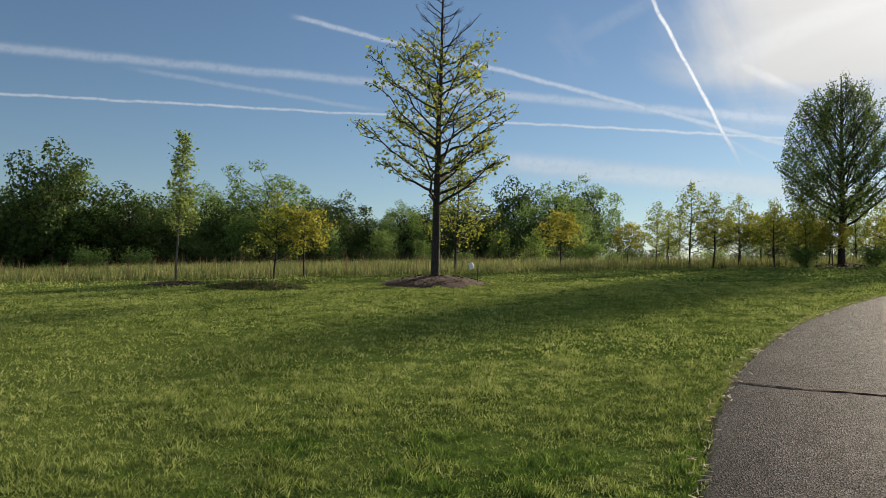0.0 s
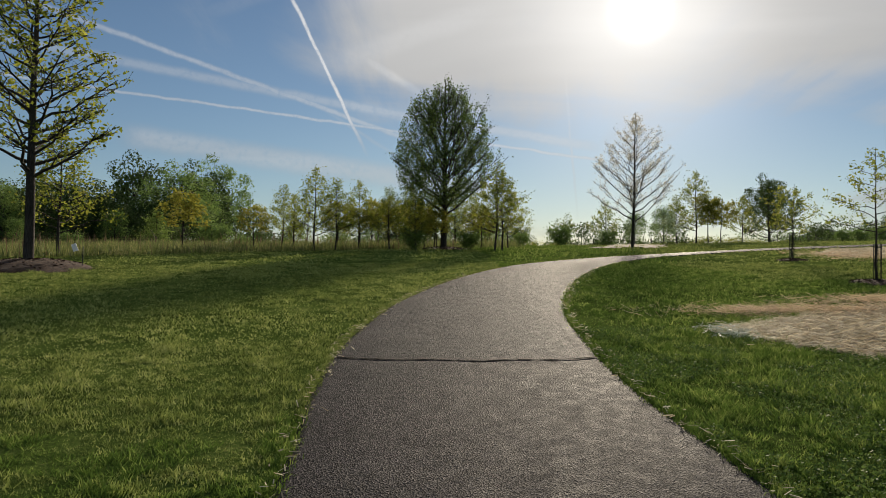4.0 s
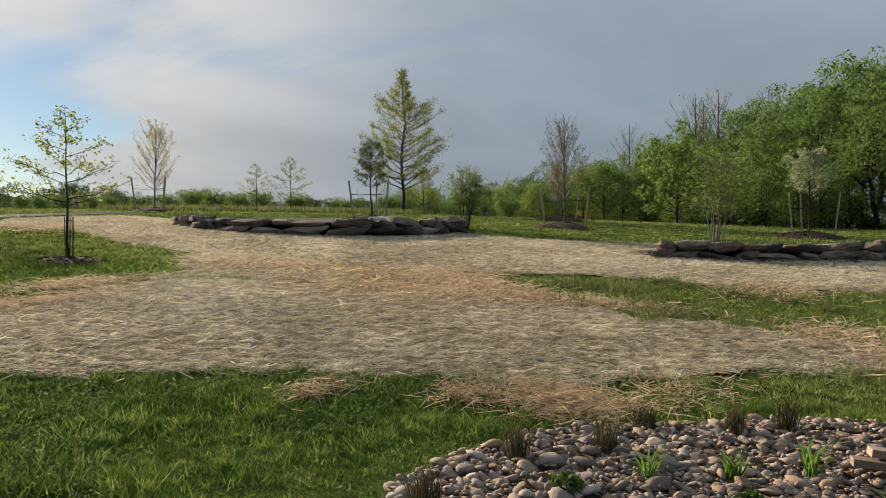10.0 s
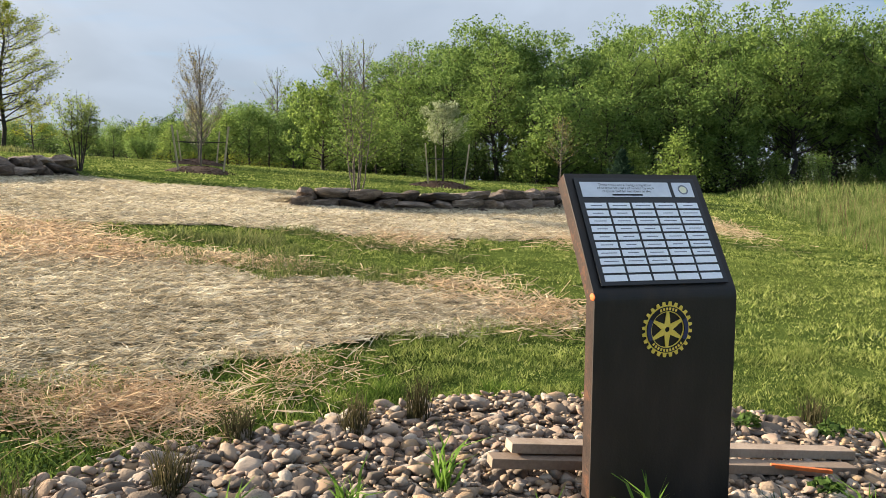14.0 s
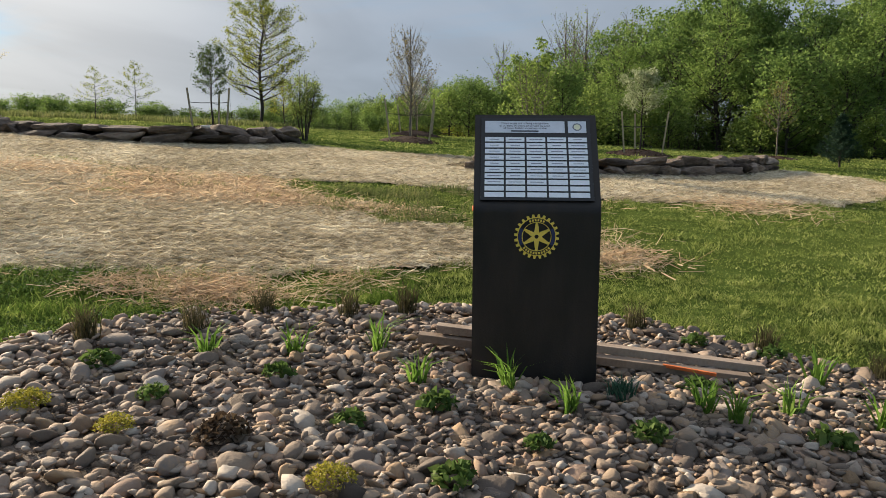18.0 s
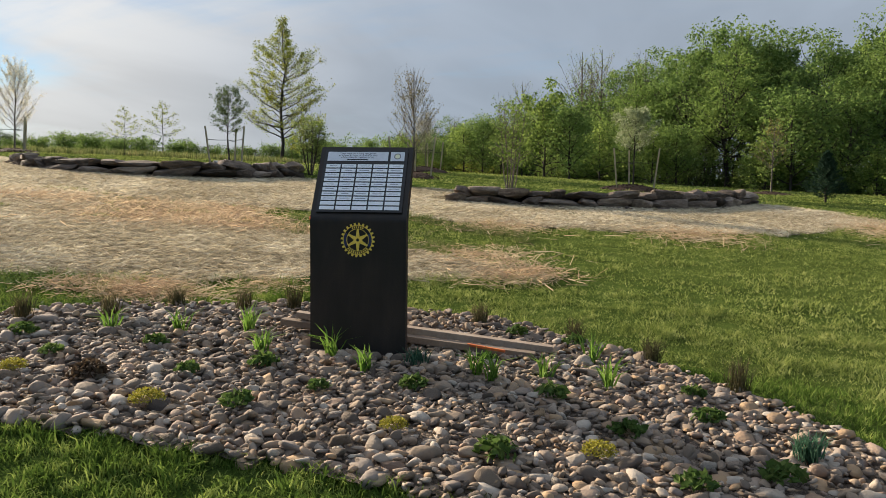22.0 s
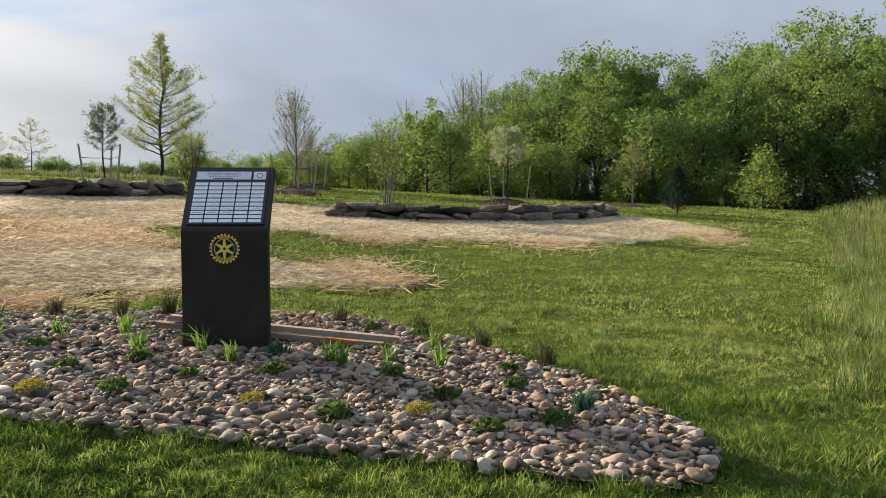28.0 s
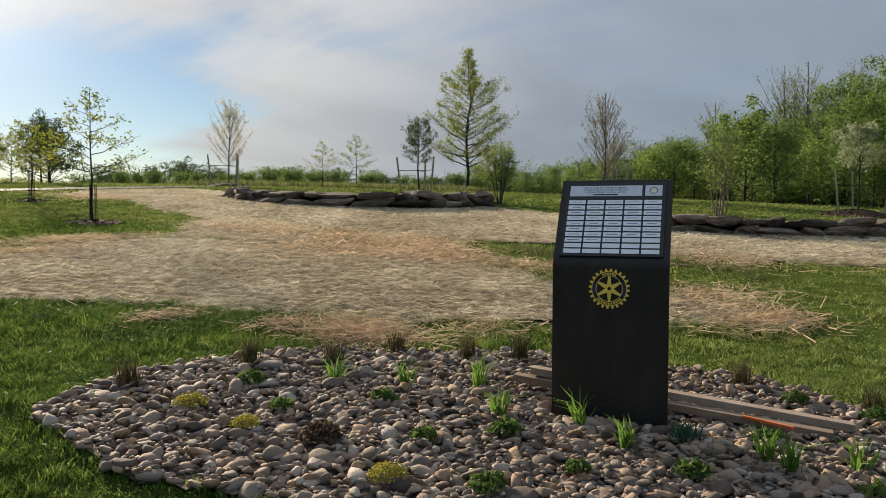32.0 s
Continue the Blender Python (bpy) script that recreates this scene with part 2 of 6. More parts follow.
TAR = earthy("black crack filler", [(0, (0.006, 0.006, 0.006)), (1, (0.018, 0.018, 0.013))], 20, 120, 0.95, 0.005, 0.0)
GRASS = foliage("mown grass blades", (0.042, 0.064, 0.016), (0.188, 0.232, 0.058), (0.42, 0.44, 0.16), 0.34, 0.35, 0.8, 0.0, tuft=13.0)
# deep green of the lush grass, also used as painted shade on near lawn
LUSH_SHADED = foliage("lush and shade-darkened grass blades", (0.022, 0.048, 0.010), (0.106, 0.168, 0.031), (0.35, 0.40, 0.11), 0.36, 0.35, 0.8, 0.0, tuft=11.0)
RANK = foliage("long uncut grass", (0.055, 0.075, 0.024), (0.125, 0.15, 0.05), (0.32, 0.29, 0.13), 0.42, 0.9)
MEADOW = foliage("tall meadow grass", (0.028, 0.055, 0.013), (0.110, 0.158, 0.040), (0.36, 0.37, 0.16), 0.40, 0.25, tuft=3.5)
TUFT = foliage("brown green grass tufts", (0.035, 0.036, 0.018), (0.075, 0.068, 0.034), (0.15, 0.12, 0.062), 0.25, 2.0)
DRY = foliage("dead brown stalks", (0.07, 0.045, 0.03), (0.14, 0.09, 0.055), (0.25, 0.18, 0.11), 0.2, 0.4)
STRAW = foliage("straw fibres", (0.20, 0.165, 0.105), (0.56, 0.475, 0.335), (0.92, 0.85, 0.68), 0.36, 0.5, 0.7)
RUSTY = foliage("loose reddish straw", (0.34, 0.225, 0.135), (0.58, 0.43, 0.28), (0.80, 0.66, 0.47), 0.45, 1.2, 0.7)
MAT, k = material("straw erosion blanket")
pos = k.add("ShaderNodeTexCoord").outputs["Object"]
along, across = k.vec("DOT_PRODUCT", pos, (-0.612, 0.791, 0)), k.vec("DOT_PRODUCT", pos, (0.791, 0.612, 0))
strip = k.add("ShaderNodeCombineXYZ", {0: along, 1: across}).outputs[0]
s1 = k.noise(k.vec("MULTIPLY", strip, (6, 46, 1)), 1.0, 5.0, 0.65, 0.8)
s2 = k.noise(k.vec("MULTIPLY", strip, (34, 9, 1)), 1.0, 5.0, 0.65, 0.8)
ridge = k.noise(k.vec("MULTIPLY", strip, (0.8, 9, 1)), 1.0, 3.0, 0.6, 0.5)
# strands, with furrow shade put into the colour along the ridges
fib = k.math("ADD", k.math("MAXIMUM", s1, k.math("SUBTRACT", s2, 0.05)), k.math("MULTIPLY", k.math("SUBTRACT", ridge, 0.5), 0.35))
broad = k.noise(pos, 0.5, 5.0, 0.6)
tone = k.ramp(k.span(fib, 0.42, 0.72), [(0, (0.07, 0.058, 0.036)), (0.5, (0.42, 0.355, 0.24)), (1, (0.78, 0.70, 0.53))])
finish(k, k.mix(k.span(broad, 0.55, 0.75, 0.0, 0.35), tone, (0.27, 0.20, 0.125, 1)), 0.9, k.math("ADD", fib, k.math("MULTIPLY", ridge, 1.2)), 0.035, spec=0.1)
NETTING = foliage("white plastic netting", (0.30, 0.36, 0.31), (0.42, 0.48, 0.43), (0.55, 0.6, 0.56), 0.3, 1.0, 0.4)
SOIL = earthy("dark garden soil", [(0, (0.02, 0.014, 0.010)), (1, (0.075, 0.055, 0.04))], 5, 40, 0.95, 0.03)
GRIT = earthy("brown grit between pebbles", [(0, (0.05, 0.038, 0.029)), (0.6, (0.15, 0.115, 0.088)), (1, (0.26, 0.205, 0.16))], 30, 120, 0.95, 0.03)
MULCH = earthy("dark shredded bark mulch", [(0, (0.018, 0.010, 0.007)), (1, (0.080, 0.044, 0.028))], 9, 60, 0.95, 0.04)
CHIP = foliage("mulch chips", (0.016, 0.010, 0.007), (0.036, 0.021, 0.015), (0.080, 0.048, 0.033), 0.0, 2.0, 0.9)
PEBBLE = earthy("river pebbles", [(0.0, (0.105, 0.083, 0.069)), (0.18, (0.197, 0.151, 0.115)), (0.36, (0.29, 0.213, 0.15)), (0.52, (0.206, 0.172, 0.151)), (0.66, (0.332, 0.223, 0.13)), (0.8, (0.248, 0.171, 0.128)), (0.92, (0.315, 0.255, 0.202)), (1.0, (0.412, 0.353, 0.294))], 16, 90, 0.8, 0.008, 0.12, each=0.75)
BOULDER = earthy("weathered sandstone boulders", [(0, (0.036, 0.029, 0.025)), (0.35, (0.105, 0.080, 0.064)), (0.7, (0.20, 0.152, 0.122)), (1, (0.37, 0.295, 0.235))], 4.0, 26, 0.9, 0.06, 0.15, each=0.3)
LIMESTONE = earthy("pale limestone", [(0, (0.38, 0.35, 0.30)), (1, (0.62, 0.58, 0.51))], 5, 40, 0.9, 0.02)
STEEL, k = material("dark weathered steel")
pos = k.add("ShaderNodeTexCoord").outputs["Object"]
a = k.noise(k.vec("MULTIPLY", pos, (4, 4, 1.2)), 2.0, 5.0)
b = k.noise(pos, 80.0, 4.0)
finish(k, k.ramp(k.span(a, 0.35, 0.75), [(0, (0.016, 0.0135, 0.0125)), (1, (0.037, 0.027, 0.022))]), k.span(a, 0.3, 0.7, 0.45, 0.62), b, 0.001, metal=0.25, spec=0.4)
RUST = earthy("rusted steel edge", [(0, (0.020, 0.013, 0.011)), (0.65, (0.040, 0.024, 0.018)), (1, (0.10, 0.042, 0.022))], 8, 70, 0.8, 0.003)
PANEL = earthy("matt black board", [(0, (0.008, 0.008, 0.010)), (1, (0.014, 0.014, 0.017))], 10, 200, 0.4, 0.0002, 0.4)
PLATE = earthy("brushed silver name plate", [(0, (0.74, 0.75, 0.80)), (1, (0.84, 0.85, 0.90))], 30, 300, 0.35, 0.0001, 0.5)
GREYPLATE = earthy("grey metal heading plate", [(0, (0.56, 0.57, 0.63)), (1, (0.66, 0.67, 0.73))], 30, 300, 0.35, 0.0001, 0.5)
INK = earthy("black print", [(0, (0.012, 0.012, 0.014)), (1, (0.025, 0.025, 0.03))], 40, 300, 0.6, 0.0001)
GREYINK = earthy("grey print", [(0, (0.16, 0.16, 0.19)), (1, (0.24, 0.24, 0.28))], 40, 300, 0.6, 0.0001)
GOLD = earthy("gold enamel", [(0, (0.80, 0.57, 0.07)), (1, (0.90, 0.68, 0.14))], 30, 200, 0.4, 0.0002, 0.5)
CREAM = earthy("pale yellow enamel", [(0, (0.72, 0.68, 0.46)), (1, (0.80, 0.76, 0.55))], 30, 200, 0.4, 0.0002, 0.5)
NAVY = earthy("navy enamel", [(0, (0.012, 0.018, 0.075)), (1, (0.02, 0.028, 0.11))], 30, 200, 0.4, 0.0002, 0.5)
LUMBER = earthy("weathered lumber", [(0, (0.16, 0.115, 0.085)), (0.6, (0.27, 0.20, 0.15)), (1, (0.40, 0.31, 0.24))], 5, 60, 0.8, 0.004, each=0.3)
ORANGE = earthy("orange marking paint", [(0, (0.45, 0.10, 0.03)), (1, (0.65, 0.17, 0.05))], 20, 120, 0.7, 0.002)
STAKE = earthy("pale wooden stakes", [(0, (0.28, 0.23, 0.155)), (1, (0.46, 0.385, 0.27))], 6, 60, 0.85, 0.005)
WIRE = earthy("black rubber hose and wire", [(0, (0.012, 0.012, 0.012)), (1, (0.03, 0.03, 0.03))], 20, 100, 0.7, 0.002)
WHITE = earthy("white tag", [(0, (0.7, 0.7, 0.68)), (1, (0.82, 0.82, 0.8))], 20, 100, 0.5, 0.001)
BARK = bark_of("dark grey bark", (0.018, 0.015, 0.013), (0.075, 0.064, 0.055))
PALEBARK = bark_of("pale grey brown bark", (0.07, 0.06, 0.05), (0.19, 0.165, 0.14))
ROOF = earthy("grey shingle roof", [(0, (0.19, 0.185, 0.18)), (1, (0.27, 0.265, 0.255))], 1.5, 20, 0.85, 0.01)
DIRT = earthy("dry tan dirt", [(0, (0.13, 0.10, 0.07)), (1, (0.23, 0.18, 0.125))], 1.5, 30, 0.95, 0.02)
SIDING = earthy("pale wall siding", [(0, (0.35, 0.34, 0.32)), (1, (0.45, 0.44, 0.42))], 1.5, 20, 0.8, 0.01)

OAK_LEAF = foliage("young oak leaves", (0.09, 0.12, 0.015), (0.19, 0.22, 0.03), (0.34, 0.33, 0.06), 0.5, 0.6)
YELLOW_LEAF = foliage("yellow green oak leaves", (0.13, 0.135, 0.02), (0.23, 0.225, 0.035), (0.36, 0.33, 0.06), 0.5, 0.6)
GREEN_LEAF = foliage("fresh green leaves", (0.085, 0.12, 0.03), (0.165, 0.215, 0.054), (0.27, 0.325, 0.10), 0.55, 0.5)
WOOD_LEAF = foliage("dull green woodland leaves", (0.062, 0.106, 0.027), (0.132, 0.202, 0.052), (0.235, 0.315, 0.09), 0.42, 0.35)
TALL_LEAF = foliage("fresh woodland leaves", (0.075, 0.122, 0.029), (0.155, 0.228, 0.056), (0.265, 0.340, 0.096), 0.44, 0.35)
DARK_LEAF = foliage("dark green leaves", (0.028, 0.050, 0.014), (0.060, 0.092, 0.027), (0.120, 0.160, 0.048), 0.25, 0.4)
DENSE_LEAF = foliage("small green leaves", (0.05, 0.085, 0.022), (0.10, 0.145, 0.038), (0.18, 0.235, 0.07), 0.42, 0.5)
BRIGHT_LEAF = foliage("bright spring leaves", (0.080, 0.122, 0.028), (0.155, 0.220, 0.050), (0.26, 0.325, 0.09), 0.5, 0.5)
BRONZE_LEAF = foliage("bronze young leaves", (0.10, 0.085, 0.025), (0.17, 0.14, 0.042), (0.26, 0.22, 0.075), 0.4, 0.6)
BLOSSOM = foliage("pale buds and blossom", (0.30, 0.27, 0.17), (0.46, 0.42, 0.30), (0.62, 0.59, 0.48), 0.65, 0.6)
PALE_LEAF = foliage("pale flowering leaves", (0.17, 0.20, 0.10), (0.30, 0.34, 0.19), (0.52, 0.53, 0.40), 0.45, 0.6)
NEEDLE = foliage("blue green needles", (0.012, 0.028, 0.016), (0.024, 0.05, 0.03), (0.05, 0.085, 0.055), 0.2, 0.6)
SEDUM = foliage("yellow sedum", (0.15, 0.15, 0.03), (0.29, 0.26, 0.04), (0.44, 0.38, 0.07), 0.3, 3.0)
LILY = foliage("bright lily leaves", (0.06, 0.12, 0.018), (0.115, 0.21, 0.035), (0.22, 0.31, 0.075), 0.45, 2.0)
HERB = foliage("green perennial leaves", (0.035, 0.065, 0.018), (0.075, 0.125, 0.032), (0.145, 0.19, 0.055), 0.35, 2.0)
TEAL = foliage("blue green leaves", (0.03, 0.07, 0.045), (0.06, 0.13, 0.08), (0.11, 0.19, 0.12), 0.35, 2.0)
PURPLE = foliage("purple brown leaves", (0.03, 0.02, 0.015), (0.065, 0.045, 0.03), (0.12, 0.085, 0.05), 0.3, 2.0)


# ---- shared building functions ----
RR = 60.0
COEF = [0.004, 0.6615, 0.1469, -0.0142, -0.0051, 0.0392, -0.0056, 0.0178, 0.0012, 0.1898, -0.003, -0.0105, 0.0254, -0.0003, -0.013]
POWERS = [(i, j) for i in range(5) for j in range(5 - i)]


def lie(x, y):
    """Height of the ground: a gentle hillside that rises to the north-east and levels out far away."""
    x, y = np.asarray(x, float), np.asarray(y, float)
    r = np.sqrt(1 + (x * x + y * y) / RR ** 2)
    u, v = x / r / 10, y / r / 10
    z = sum(c * u ** i * v ** j for c, (i, j) in zip(COEF, POWERS))
    s = 0.25
    z = -1.2 + s * np.log1p(np.exp(np.clip((z + 1.2) / s, -40, 40)))
    return 4.6 - s * np.log1p(np.exp(np.clip((4.6 - z) / s, -40, 40)))


def gz(x, y):
    return float(lie(x, y))


def mesh_of(name, verts, faces, mat, smooth=False):
    me = bpy.data.meshes.new(name)
    verts, faces = np.asarray(verts, np.float32), np.asarray(faces, np.int32)
    n, m, c = len(verts), len(faces), faces.shape[1]
    me.vertices.add(n)
    me.vertices.foreach_set("co", verts.ravel())
    me.loops.add(m * c)
    me.loops.foreach_set("vertex_index", faces.ravel())
    me.polygons.add(m)
    me.polygons.foreach_set("loop_start", np.arange(0, m * c, c, dtype=np.int32))
    if smooth:
        me.polygons.foreach_set("use_smooth", np.ones(m, bool))
    me.update(calc_edges=True)
    me.materials.append(mat)
    return me


def put(name, me, parent=None, label="", category="", group="", kind="", at=None):
    ob = new(name, me)
    if parent is not None:
        ob.parent = parent
    if at is not None:
        ob.matrix_basis = at
    return tagged(ob, label, category, group, kind)


def bm_mesh(name, bm, mat, smooth=False):
    me = bpy.data.meshes.new(name)
    bm.to_mesh(me)
    bm.free()
    me.materials.append(mat)
    if smooth:
        me.polygons.foreach_set("use_smooth", np.ones(len(me.polygons), bool))
    return me


def part(name, bm, mat, parent, label="", smooth=False, at=None):
    return put(name, bm_mesh(name, bm, mat, smooth), parent, label, at=at)


def thing(name, m, label, category, group=""):
    ob = put(name, None, None, label, category, group, at=m)
    ob.empty_display_size = 0.2
    return ob


def box(bm, lo, hi, bevel=0.0):
    made = bmesh.ops.create_cube(bm, size=1.0)["verts"]
    for v in made:
        v.co = [lo[i] + (v.co[i] + 0.5) * (hi[i] - lo[i]) for i in range(3)]
    if bevel:
        bmesh.ops.bevel(bm, geom=list({e for v in made for e in v.link_edges}), offset=bevel, segments=2, affect="EDGES", profile=0.7)
    return bm


def inside(poly, x, y, rag=0.0):
    """Which points lie within the outline; rag: how far its edge wanders."""
    x, y = np.asarray(x, float), np.asarray(y, float)
    if rag:
        x, y = x + rag * (np.sin(5.1 * y + 1.3 * x) + 0.6 * np.sin(13.7 * y + 2)), y + rag * (np.sin(4.7 * x - 0.9 * y) + 0.6 * np.sin(12.3 * x + 1))
    hit = np.zeros(x.shape, bool)
    for (ax, ay), (bx, by) in zip(poly, poly[1:] + poly[:1]):
        if ay != by:
            hit ^= ((ay > y) != (by > y)) & (x < (bx - ax) * (y - ay) / (by - ay) + ax)
    return hit


def field(x, y, scale, seed):
    """Smooth random relief between -1 and 1 with bumps 1/scale metres apart."""
    g = np.random.default_rng(seed).uniform(-1, 1, (257, 257))
    u, v = np.asarray(x) * scale, np.asarray(y) * scale
    i, j = np.floor(u).astype(int), np.floor(v).astype(int)
    a, c = u - i, v - j
    a, c = a * a * (3 - 2 * a), c * c * (3 - 2 * c)
    i, j = i % 256, j % 256
    return (g[i, j] * (1 - a) + g[i + 1, j] * a) * (1 - c) + (g[i, j + 1] * (1 - a) + g[i + 1, j + 1] * a) * c


def smooth_line(pts, steps=12):
    """A Catmull-Rom curve through the points."""
    p = [Vector(q) for q in pts]
    p = [2 * p[0] - p[1]] + p + [2 * p[-1] - p[-2]]
    out = []
    for a, b, c, d in zip(p, p[1:], p[2:], p[3:]):
        for i in range(steps):
            t = i / steps
            out.append(0.5 * ((2 * b) + (c - a) * t + (2 * a - 5 * b + 4 * c - d) * t * t + (3 * b - a - 3 * c + d) * t ** 3))
    return out + [p[-2]]


def sheet(name, test, lo, hi, step, mat, lift, rough=0.0, label="", category="", kind="structure", level=None):
    """A layer that lies on the ground wherever test() holds."""
    xs, ys = np.arange(lo[0], hi[0] + step, step), np.arange(lo[1], hi[1] + step, step)
    X, Y = np.meshgrid(xs, ys, indexing="ij")
    Z = lie(X, Y) + lift
    if rough:
        Z = Z + rough * (field(X, Y, 2.3, 5) + 0.8 * field(X, Y, 6.0, 6) + 0.6 * field(X, Y, 13.0, 7))
    if level is not None:
        Z = level(X, Y, Z)
    keep = test((X[:-1, :-1] + X[1:, 1:]) / 2, (Y[:-1, :-1] + Y[1:, 1:]) / 2)
    idx = np.arange(X.size).reshape(X.shape)
    f = np.stack([idx[:-1, :-1], idx[1:, :-1], idx[1:, 1:], idx[:-1, 1:]], -1)[keep]
    used, f = np.unique(f, return_inverse=True)
    v = np.stack([X, Y, Z], -1).reshape(-1, 3)[used]
    return put(name, mesh_of(name, v, f.reshape(-1, 4), mat, True), None, label, category, kind=kind)


def blades(rng, x, y, z, height, width, lean, fine=True):
    """Blades of grass as bent, tapering strips. Returns corners and triangles."""
    n = len(x)
    turn, fall = rng.uniform(0, 2 * np.pi, n), rng.uniform(0, 2 * np.pi, n)
    h, wd = height * rng.uniform(0.55, 1.25, n), width * rng.uniform(0.7, 1.3, n) / 2
    ln = lean * h * rng.uniform(0.2, 1.3, n)
    sx, sy = np.cos(turn) * wd, np.sin(turn) * wd
    lx, ly = np.cos(fall) * ln, np.sin(fall) * ln
    b = np.stack([x, y, z], -1)
    if fine:
        v = np.empty((n, 5, 3))
        v[:, 0] = b - np.stack([sx, sy, 0 * sx], -1)
        v[:, 1] = b + np.stack([sx, sy, 0 * sx], -1)
        m = b + np.stack([lx * 0.35, ly * 0.35, h * 0.6], -1)
        v[:, 2] = m + np.stack([sx, sy, 0 * sx], -1) * 0.8
        v[:, 3] = m - np.stack([sx, sy, 0 * sx], -1) * 0.8
        v[:, 4] = b + np.stack([lx, ly, h * (1 - 0.25 * np.minimum(ln / h, 1))], -1)
        t = np.array([[0, 1, 2], [0, 2, 3], [3, 2, 4]])
    else:
        v = np.empty((n, 3, 3))
        v[:, 0] = b - np.stack([sx, sy, 0 * sx], -1)
        v[:, 1] = b + np.stack([sx, sy, 0 * sx], -1)
        v[:, 2] = b + np.stack([lx, ly, h], -1)
        t = np.array([[0, 1, 2]])
    c = v.shape[1]
    return v.reshape(-1, 3), (t[None] + (np.arange(n) * c)[:, None, None]).reshape(-1, 3)


def join(pieces):
    vs, fs, k0 = [], [], 0
    for v, f in pieces:
        vs.append(v)
        fs.append(np.asarray(f) + k0)
        k0 += len(v)
    return np.concatenate(vs), np.concatenate(fs)


def leaves(rng, c, size, aspect=0.5, flat=0.4, droop=0.0, out=None):
    """Small folded leaves round the given centres; out: the way that each one roughly faces (such leaves are single triangles)."""
    c = np.asarray(c, float)
    n = len(c)
    s = (size * rng.uniform(0.6, 1.35, n))[:, None]
    if out is not None:
        u = out + rng.normal(0, 0.5, (n, 3))
        u /= np.linalg.norm(u, axis=1, keepdims=True) + 1e-9
        a = np.cross(u, rng.normal(size=(n, 3)))
        a /= np.linalg.norm(a, axis=1, keepdims=True) + 1e-9
        b = np.cross(u, a)
        v = np.stack([c - a * s * 0.6 + b * s * aspect * 0.4, c + a * s * 0.6 + b * s * aspect * 0.5, c - b * s * aspect * 0.9], 1)
        return v.reshape(-1, 3), np.arange(n * 3).reshape(n, 3)
    a = rng.normal(size=(n, 3))
    a[:, 2] = a[:, 2] * (1 - flat) - droop
    a /= np.linalg.norm(a, axis=1, keepdims=True)
    b = np.cross(a, rng.normal(size=(n, 3)))
    b /= np.linalg.norm(b, axis=1, keepdims=True) + 1e-9
    u = np.cross(a, b)
    v = np.stack([c - a * s / 2, c + b * s * aspect / 2 + u * s * 0.08, c + a * s / 2, c - b * s * aspect / 2 + u * s * 0.08], 1)
    t = np.array([[0, 1, 2], [0, 2, 3]])
    return v.reshape(-1, 3), (t[None] + (np.arange(n) * 4)[:, None, None]).reshape(-1, 3)


def tube(pts, r0, r1, sides):
    """A tapering limb along a line of points."""
    pts = np.asarray(pts, float)
    n = len(pts)
    d = np.gradient(pts, axis=0)
    d /= np.linalg.norm(d, axis=1, keepdims=True) + 1e-9
    ref = np.where(np.abs(d[:, 2:3]) > 0.9, np.array([[1.0, 0, 0]]), np.array([[0, 0, 1.0]]))
    p = np.cross(d, ref)
    p /= np.linalg.norm(p, axis=1, keepdims=True) + 1e-9
    q = np.cross(d, p)
    r = np.linspace(r0, r1, n)[:, None, None]
    ang = np.arange(sides) * 2 * np.pi / sides
    v = pts[:, None] + r * (p[:, None] * np.cos(ang)[None, :, None] + q[:, None] * np.sin(ang)[None, :, None])
    i = np.arange(n - 1)[:, None] * sides
    j = np.arange(sides)[None]
    a, b = i + j, i + (j + 1) % sides
    f = np.stack([np.stack([a, b, b + sides], -1), np.stack([a, b + sides, a + sides], -1)], 2).reshape(-1, 3)
    return v.reshape(-1, 3), f


SHAPES = {
    "oval": lambda h: max(0.12, math.sin(math.pi * min(1, 0.12 + 0.86 * h)) ** 0.8),
    "pyramid": lambda h: max(0.06, 1.0 - 0.92 * h),
    "column": lambda h: 0.35 + 0.75 * max(0, 0.55 - h) if h < 0.9 else 0.2,
    "broom": lambda h: 0.55 + 0.45 * math.sin(math.pi * h),
    "cone": lambda h: max(0.22, 1.0 - 0.72 * h) * (0.8 + 0.2 * min(1, h * 6)),
    "spire": lambda h: max(0.06, (1 - h) ** 0.88) * (0.82 + 0.18 * min(1, h * 4)),
    "round": lambda h: max(0.2, math.sqrt(max(0.0, 1 - (2 * h - 0.9) ** 2 / 1.25))),
}


